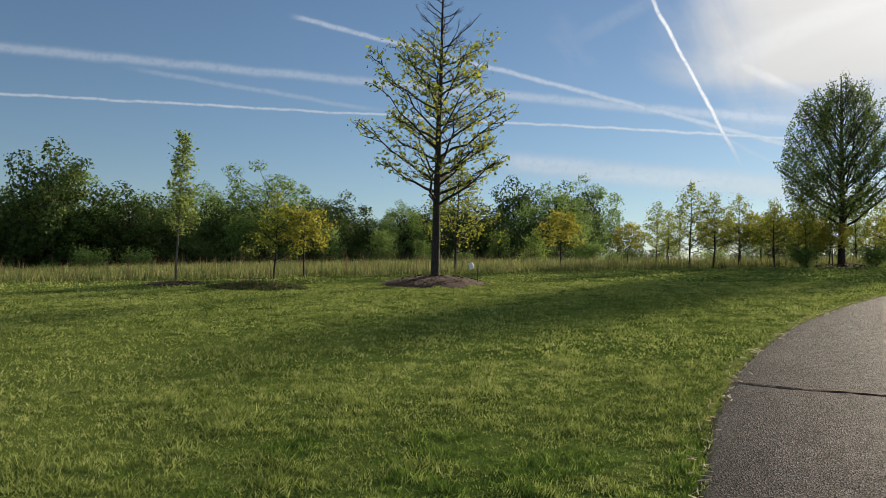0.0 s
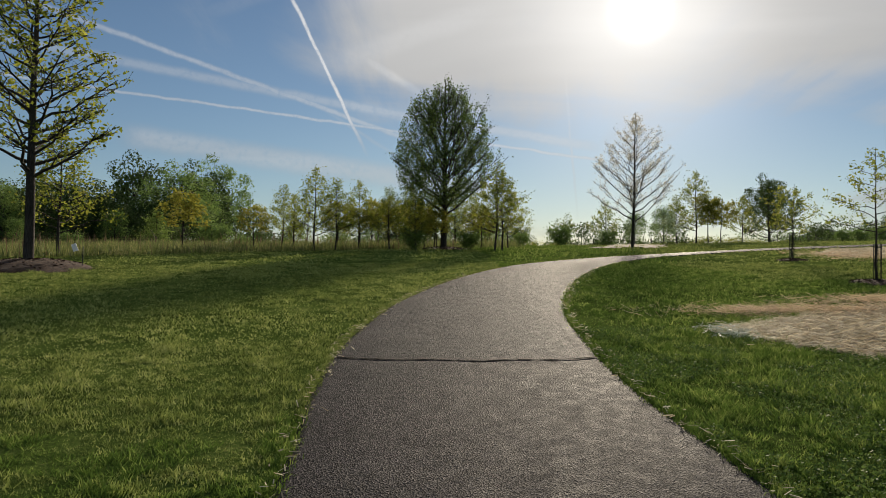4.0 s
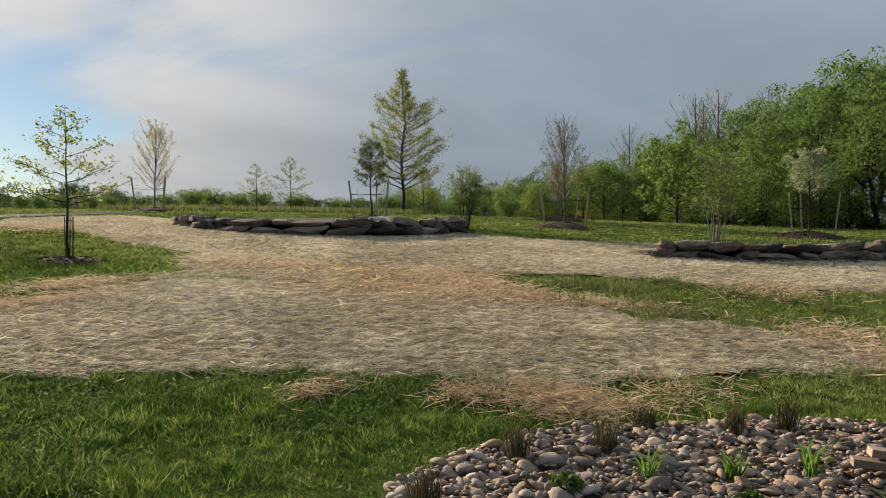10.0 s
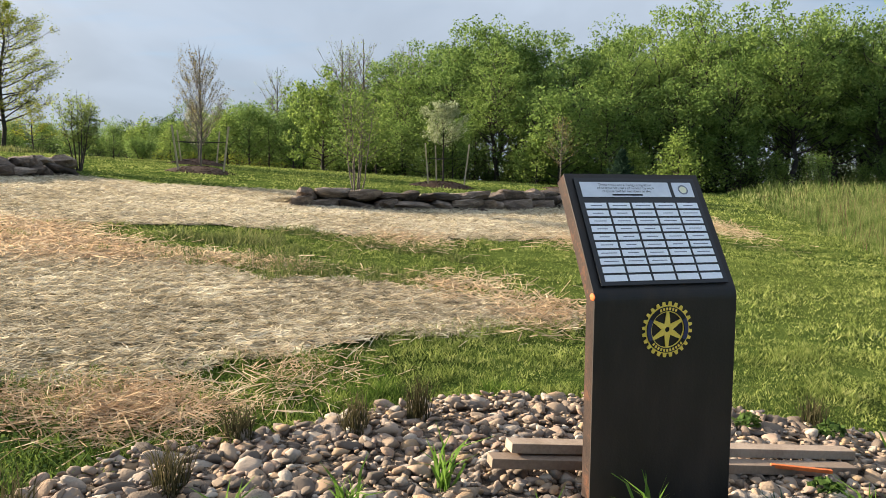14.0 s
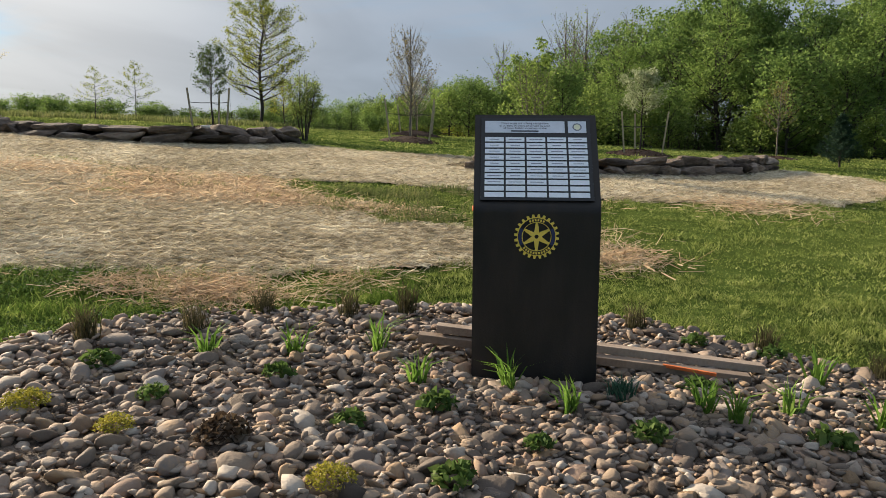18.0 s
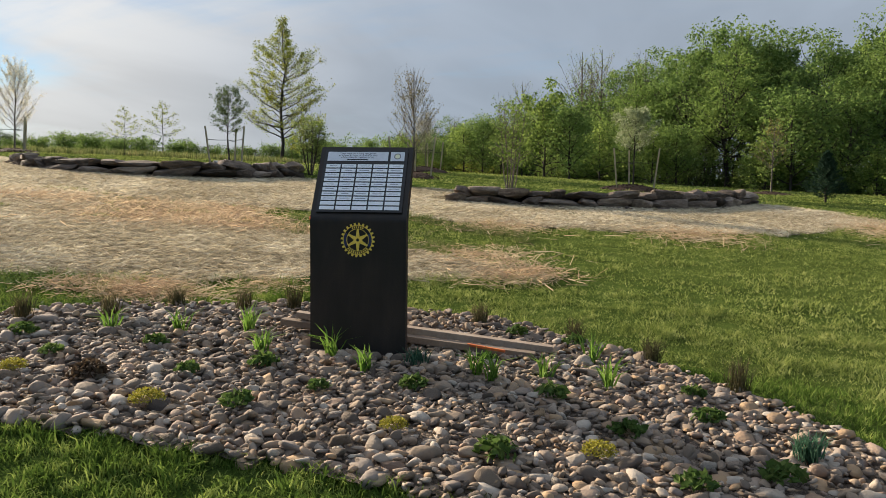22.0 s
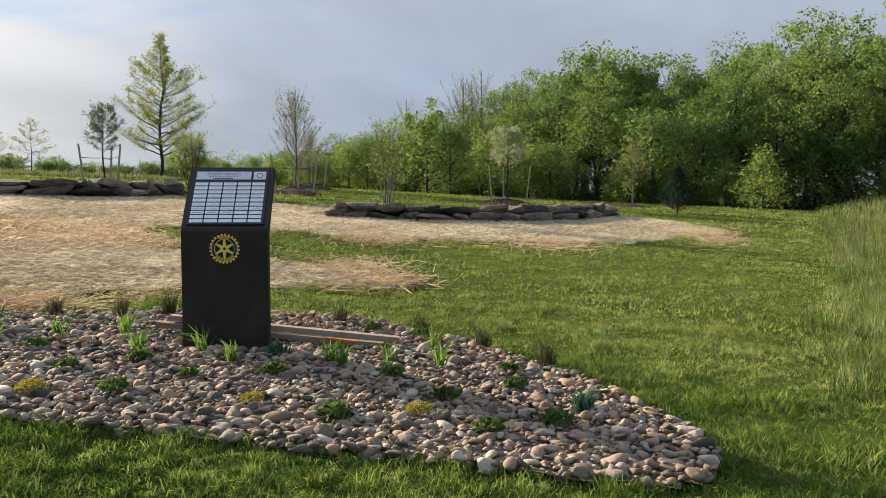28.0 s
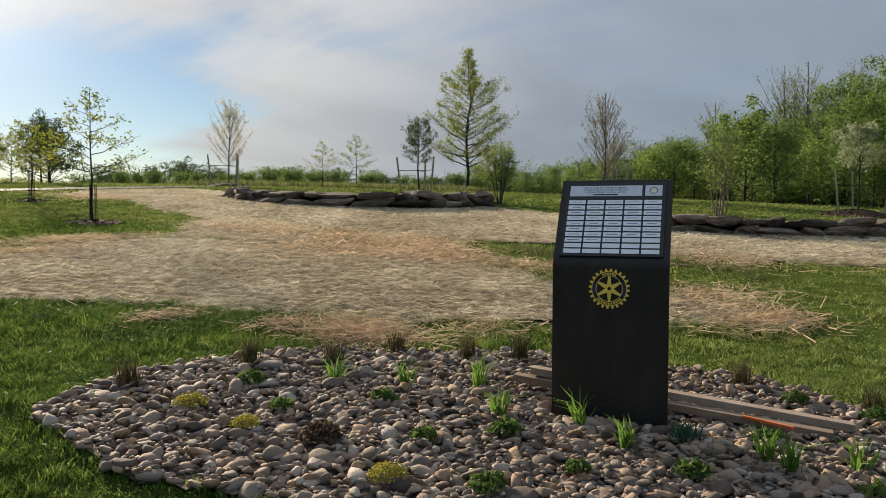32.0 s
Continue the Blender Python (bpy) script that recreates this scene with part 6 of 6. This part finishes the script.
def lawn():
    rng = np.random.default_rng(3)
    out, lush = [], []
    for r0, r1, per, h, wd, fine in ((1.6, 4.6, 5200, 0.038, 0.0068, True), (4.6, 8.5, 3300, 0.038, 0.0105, False), (8.5, 20.0, 820, 0.036, 0.021, False), (20.0, 42.0, 75, 0.045, 0.06, False)):
        a0, a1 = radians(-48), radians(160)
        n = int(per * (a1 - a0) / 2 * (r1 * r1 - r0 * r0))
        a, r = rng.uniform(a0, a1, n), np.sqrt(rng.uniform(r0 * r0, r1 * r1, n))
        x, y = 1.2 + r * np.cos(a), 0.6 + r * np.sin(a)
        # most blades stand in tufts
        m = n // (45 if fine else 16)
        gather = rng.integers(0, m, n)
        loose = rng.random(n) < 0.28
        wide = 0.032 if fine else (0.042 if r1 < 9 else 0.07 if r1 < 25 else 0.16)
        x = np.where(loose, x, x[gather] + rng.normal(0, wide, n))
        y = np.where(loose, y, y[gather] + rng.normal(0, wide, n))
        ok = lawn_at(x, y)
        x, y = x[ok], y[ok]
        tuft = 0.75 + 0.5 * (0.5 + 0.5 * np.sin(3.1 * x + 1.7 * np.sin(2.3 * y)) * np.sin(2.7 * y + 1.3 * np.sin(1.9 * x)))
        tuft = tuft * (1 + 0.22 * np.sin((0.94 * x + 0.34 * y) * 7.5 + 0.8 * np.sin(0.5 * y)))
        tuft = tuft * np.clip(1 + 0.5 * field(x, y, 4.2, 11) + 0.3 * field(x, y, 1.1, 12), 0.65, 1.8)
        own = np.clip(rng.lognormal(-0.1, 0.42, m), 0.4, 1.8)[gather][ok]
        rank = lush_shaded_at(x, y)
        high = h * tuft * np.where(loose[ok], 0.8, own)
        for heap, pick, more in ((out, ~rank, 1.0), (lush, rank, 1.3)):
            heap.append(blades(rng, x[pick], y[pick], lie(x[pick], y[pick]) - 0.005, high[pick] * more, wd, 1.05, fine))
    # longer fringe along path, bed and straw
    rims = [PATH_POLY, BED, MAT_LOW, MAT_LINK, MAT_HIGH]
    for poly, per in zip(rims, (520, 700, 700, 300, 160)):
        for (ax, ay), (bx, by) in zip(poly, poly[1:] + poly[:1]):
            n = int(per * math.hypot(bx - ax, by - ay))
            if not 0 < n < 4000 or max(ay, by) > 21 or min(ay, by) < -4:
                continue
            t = rng.random(n)
            rag = 0.035 if poly in (PATH_POLY, BED) else 0.13
            x, y = ax + (bx - ax) * t + rng.normal(0, rag, n), ay + (by - ay) * t + rng.normal(0, rag, n)
            keep = field(x, y, 2.0, 51) > (-2 if rag < 0.1 else -0.05)
            x, y, n = x[keep], y[keep], int(keep.sum())
            (lush if n and lush_shaded_at(x, y).mean() > 0.5 else out).append(blades(rng, x, y, lie(x, y) - 0.005, (0.055 if rag < 0.1 else 0.08) * rng.uniform(0.5, 1.3, n), 0.006 if per > 400 else 0.014, 0.9, True))
    v, f = join(lush)
    put("lush_grass", mesh_of("lush_grass", v, f, LUSH_SHADED), None, "lush deep green grass beside the straw, and lawn coloured darker for shade", "grass", kind="stuff")
    v, f = join(out)
    return put("lawn_grass", mesh_of("lawn_grass", v, f, GRASS), None, "short green mown lawn grass", "grass", kind="stuff")


def tall(name, poly, lo, hi, per, h, wd, mat, label, seed, lean=0.35, rag=0.15):
    rng = np.random.default_rng(seed)
    x, y = scatter(rng, int(per * (hi[0] - lo[0]) * (hi[1] - lo[1])), lo, hi)
    ok = inside(poly, x, y, rag)
    if poly is LONG_GRASS:
        # thin and patchy where straw has blown in
        ok &= field(x, y, 1.1, 33) + 0.6 * field(x, y, 3.2, 34) + rng.uniform(-0.3, 0.3, len(x)) - np.clip((y - 6.4) * 0.45, 0, 0.9) > -0.22
    x, y = x[ok], y[ok]
    if poly is MEADOW_EAST:
        # lower towards the mown edge
        back = -2.62 - 0.167 * (x - 7.85) - y
        h = h * np.clip(0.40 + 0.36 * back, 0.34, 1.2) * (1 + 0.45 * field(x, y, 0.9, 41))
    v, f = blades(rng, x, y, lie(x, y) - 0.01, h * rng.uniform(0.7, 1.2, len(x)), wd, lean, len(x) < 60000)
    return put(name, mesh_of(name, v, f, mat), None, label, "grass", kind="stuff")


def fibres(rng, x, y, z, length, width, tilt=0.12, combed=0.0):
    n = len(x)
    # most strands lie along the unrolled strips
    a = np.where(rng.random(n) < combed, rng.normal(2.23, 0.32, n), rng.uniform(0, np.pi, n))
    ln, wd = length * rng.uniform(0.5, 1.4, n) / 2, width / 2
    d = np.stack([np.cos(a) * ln, np.sin(a) * ln, rng.normal(0, tilt, n) * ln], -1)
    s = np.stack([-np.sin(a) * wd, np.cos(a) * wd, rng.normal(0, 0.5, n) * wd], -1)
    c = np.stack([x, y, z], -1)
    v = np.stack([c - d - s, c - d + s, c + d + s, c + d - s], 1)
    t = np.array([[0, 1, 2], [0, 2, 3]])
    return v.reshape(-1, 3), (t[None] + (np.arange(n) * 4)[:, None, None]).reshape(-1, 3)


def straw():
    rng = np.random.default_rng(6)
    out = []
    for poly, lo, hi, per, ln, wd in ((MAT_LOW, (3, 1), (12, 12.5), 2500, 0.105, 0.0062), (MAT_LINK, (7, 8), (14, 16), 1300, 0.13, 0.0085), (MAT_HIGH, (10, -4), (27, 27), 640, 0.14, 0.0088)):
        x, y = scatter(rng, int(per * (hi[0] - lo[0]) * (hi[1] - lo[1])), lo, hi)
        ok = inside(poly, x, y, 0.09) & ~((np.hypot(x - R1[0], y - R1[1]) < R1[2]) | ((np.hypot(x - R2[0], y - R2[1]) < R2[2]) & (y < 7.8)))
        # a tenth has strayed over the edge
        stray = np.where(rng.random(int(ok.sum())) < 0.12, 0.22, 0.03)
        x, y = x[ok] + rng.normal(0, 1, len(stray)) * stray, y[ok] + rng.normal(0, 1, len(stray)) * stray
        free = ~inside(BED, x, y, 0.02)
        x, y = x[free], y[free]
        across = 0.791 * x + 0.612 * y
        ridge = 0.5 + 0.5 * np.sin(across * 27 + 2.2 * field(x, y, 0.7, 35)) * (0.6 + 0.4 * field(x, y, 1.5, 36))
        out.append(fibres(rng, x, y, lie(x, y) + 0.020 + rng.uniform(0, 0.022, len(x)) + 0.012 * ridge, ln, wd, 0.26, 0.55))
    v, f = join(out)
    put("straw_fibres", mesh_of("straw_fibres", v, f, STRAW), None, "pale straw fibres over the blanket", "straw", kind="stuff")
    out = []
    for cx, cy, rx, ry, n, ln in ((6.4, 4.55, 0.42, 0.5, 3000, 0.16), (6.2, 5.2, 0.35, 0.25, 500, 0.15), (5.5, 6.1, 0.35, 0.2, 350, 0.15), (7.3, 3.85, 0.8, 0.4, 520, 0.16), (11.2, 8.0, 0.9, 1.0, 2400, 0.2), (12.2, 8.9, 0.8, 0.8, 1400, 0.2), (10.8, 7.2, 0.6, 0.8, 1200, 0.2), (5.6, 10.9, 1.6, 0.45, 2600, 0.2), (9.9, 2.2, 0.7, 0.5, 900, 0.2), (10.8, 3.0, 0.9, 0.7, 800, 0.2), (10.2, 8.8, 1.0, 1.2, 2600, 0.2), (11.4, 10.2, 1.2, 1.2, 1800, 0.2), (7.4, 11.9, 1.3, 0.5, 1600, 0.2), (11.2, 6.0, 0.5, 1.3, 1300, 0.2), (14.3, 4.2, 1.1, 0.9, 700, 0.25), (10.9, 12.0, 1.0, 1.5, 1500, 0.25), (20.5, -2.3, 2.5, 0.7, 900, 0.3), (16.0, 1.0, 1.2, 1.0, 800, 0.3), (12.0, 21.5, 1.0, 2.0, 600, 0.3)):
        x, y = cx + rng.normal(0, rx * 0.55, n), cy + rng.normal(0, ry * 0.55, n)
        ok = ~inside(BED, x, y, 0.02)
        x, y = x[ok], y[ok]
        out.append(fibres(rng, x, y, lie(x, y) + 0.03 + np.abs(rng.normal(0, 0.02, len(x))), ln, 0.0042 if cx < 9 else 0.008, 0.25))
    v, f = join(out)
    put("loose_straw", mesh_of("loose_straw", v, f, RUSTY), None, "loose reddish straw strewn along the edges", "straw", kind="stuff")
    # dry clippings that the mower left along the path
    x, y = [], []
    for line in (LEFT_EDGE, RIGHT_EDGE):
        for (ax, ay), (bx, by) in zip(line, line[1:]):
            if -1 < ay < 16:
                n = int(26 * math.hypot(bx - ax, by - ay))
                t = rng.random(n)
                x.append(ax + (bx - ax) * t + rng.normal(0, 0.05, n))
                y.append(ay + (by - ay) * t + rng.normal(0, 0.05, n))
    x, y = np.concatenate(x), np.concatenate(y)
    v, f = fibres(rng, x, y, lie(x, y) + 0.036 + np.abs(rng.normal(0, 0.012, len(x))), 0.06, 0.006, 0.3)
    put("dry_clippings", mesh_of("dry_clippings", v, f, STRAW), None, "dry grass clippings along the path's edge", "clippings", kind="stuff")
    x, y = 3.75 + rng.normal(0, 0.14, 240), 9.0 + rng.normal(0, 0.22, 240)
    v, f = fibres(rng, x, y, lie(x, y) + 0.04 + np.abs(rng.normal(0, 0.03, 240)), 0.12, 0.005, 0.4)
    put("loose_netting", mesh_of("loose_netting", v, f, NETTING), None, "crumpled white netting at the blanket's corner", "netting", kind="stuff")


def clover():
    """Broad-leaved weeds among the grass between path, bed and straw."""
    rng = np.random.default_rng(19)
    x, y = scatter(rng, 60000, (1.8, 3.6), (8.0, 9.5))
    ok = lawn_at(x, y) & (field(x, y, 1.6, 21) + 0.5 * field(x, y, 5.0, 22) > -0.1)
    x, y = x[ok], y[ok]
    v, f = leaves(rng, np.stack([x, y, lie(x, y) + rng.uniform(0.012, 0.055, len(x))], -1), 0.022, 0.8, 0.5)
    put("clover", mesh_of("clover", v, f, HERB), None, "low broad-leaved clover among the lawn grass", "clover", kind="stuff")


lawn()
clover()
straw()
tall("long_grass", LONG_GRASS, (10, 2.5), (15, 10.5), 1000, 0.15, 0.009, RANK, "strip of longer uncut grass between straw mats", 61, 0.9, 0.3)
tall("meadow_grass_east", MEADOW_EAST, (5.5, -13), (30, -2.4), 560, 0.50, 0.010, MEADOW, "tall seeding meadow grass beside the lawn", 62, 0.5, 0.3)
tall("meadow_grass_far", MEADOW_EAST, (28, -22), (45, -5), 120, 0.6, 0.03, MEADOW, "tall meadow grass in front of the woods", 63)
tall("dead_stalks_east", MEADOW_EAST, (14, -13), (34, -4.0), 15, 0.72, 0.012, DRY, "dry brown weed stalks in the meadow", 64, 0.25)
tall("meadow_grass_west", MEADOW_WEST, (-38, 6), (5, 42), 95, 0.36, 0.03, RANK, "tall meadow grass along the wood", 65)
tall("dead_stalks_west", MEADOW_WEST, (-38, 6), (5, 42), 2.2, 0.7, 0.02, DRY, "dry brown weed stalks along the wood", 66, 0.25)
tall("rough_grass_north", ROUGH_NORTH, (22, 22), (37, 36), 120, 0.30, 0.03, RANK, "strip of rough tall grass at the back of the lawn", 67)


# ---- pebbles ----
def pebble_mesh(seed, fine=2):
    rng = np.random.default_rng(seed)
    bm = bmesh.new()
    bmesh.ops.create_icosphere(bm, subdivisions=fine, radius=1.0)
    sh = Vector(rng.uniform(-9, 9, 3))
    lx, ly, lz = rng.uniform(1.0, 1.5), rng.uniform(0.7, 1.05), rng.uniform(0.36, 0.62)
    cuts = [(Vector(rng.normal(0, 1, 3)).normalized(), rng.uniform(0.44, 0.80)) for _ in range(10)]
    for v in bm.verts:
        c = v.co.copy()
        for n, d in cuts:
            over = c.dot(n) - d
            if over > 0:
                c -= n * over * 0.9
        g = 1.2 + 0.22 * noise.noise(c * 1.1 + sh) + 0.08 * noise.noise(c * 2.8 + sh)
        v.co = Vector((c.x * lx, c.y * ly, c.z * lz)) * g
    return bm


def pebbles():
    rng = np.random.default_rng(9)
    kinds = [bm_mesh("pebble", pebble_mesh(200 + i), PEBBLE, True) for i in range(14)]
    small = [bm_mesh("pebble", pebble_mesh(230 + i, 1), PEBBLE, True) for i in range(14)]
    shapes = []
    for me in kinds + small:
        v = np.empty(len(me.vertices) * 3, np.float32)
        me.vertices.foreach_get("co", v)
        t = np.array([p.vertices[:] for p in me.polygons])
        shapes.append((v.reshape(-1, 3), t))
    root = thing("pebble_bed", Matrix.Identity(4), "bed of rounded tan and grey river pebbles", "pebbles")
    # dart throwing on two layers
    placed = []
    cell = {}
    tries = 0
    lone = 0
    joined = []
    for layer, (count, smin, smax, lift) in enumerate(((1900, 0.040, 0.084, 0.018), (2900, 0.024, 0.066, 0.036), (4600, 0.013, 0.036, 0.046))):
        X, Y = scatter(rng, count * 6, (3.4, -1.9), (7.8, 4.8))
        ok = inside(BED, X, Y, 0.03)
        cell.clear()
        made = 0
        for x, y in zip(X[ok], Y[ok]):
            if made >= count:
                break
            s = smin + (smax - smin) * rng.random() ** 2.2
            key = (int(x / 0.16), int(y / 0.16))
            near = [q for i in (-1, 0, 1) for j in (-1, 0, 1) for q in cell.get((key[0] + i, key[1] + j), ())]
            if any((x - qx) ** 2 + (y - qy) ** 2 < (0.72 * (s + qs)) ** 2 for qx, qy, qs in near):
                continue
            if 5.74 < x < 6.12 and 1.55 < y < 2.28 and abs((x - 5.80) * 0.939 + (y - 2.22) * 0.343) < 0.06:
                continue
            cell.setdefault(key, []).append((x, y, s))
            made += 1
            e = Euler((rng.normal(0, 0.27), rng.normal(0, 0.27), rng.uniform(0, 6.28)))
            z = gz(x, y) + lift + rng.uniform(-0.012, 0.02)
            m = Matrix.LocRotScale((x, y, z), e, (s, s, s * rng.uniform(0.85, 1.2)))
            if layer == 1 and lone < 300 and 4.0 < x < 5.6 and -0.6 < y < 4.0:
                put("pebble", kinds[int(rng.integers(14))], root, at=m)
                lone += 1
            else:
                v, t = shapes[int(rng.integers(14)) + (14 if s < 0.027 else 0)]
                mm = np.array(m)
                joined.append((v @ mm[:3, :3].T + mm[:3, 3], t))
    v, t = join(joined)
    put("pebble_mass", mesh_of("pebble_mass", v, t, PEBBLE, True), root, kind="stuff")


pebbles()
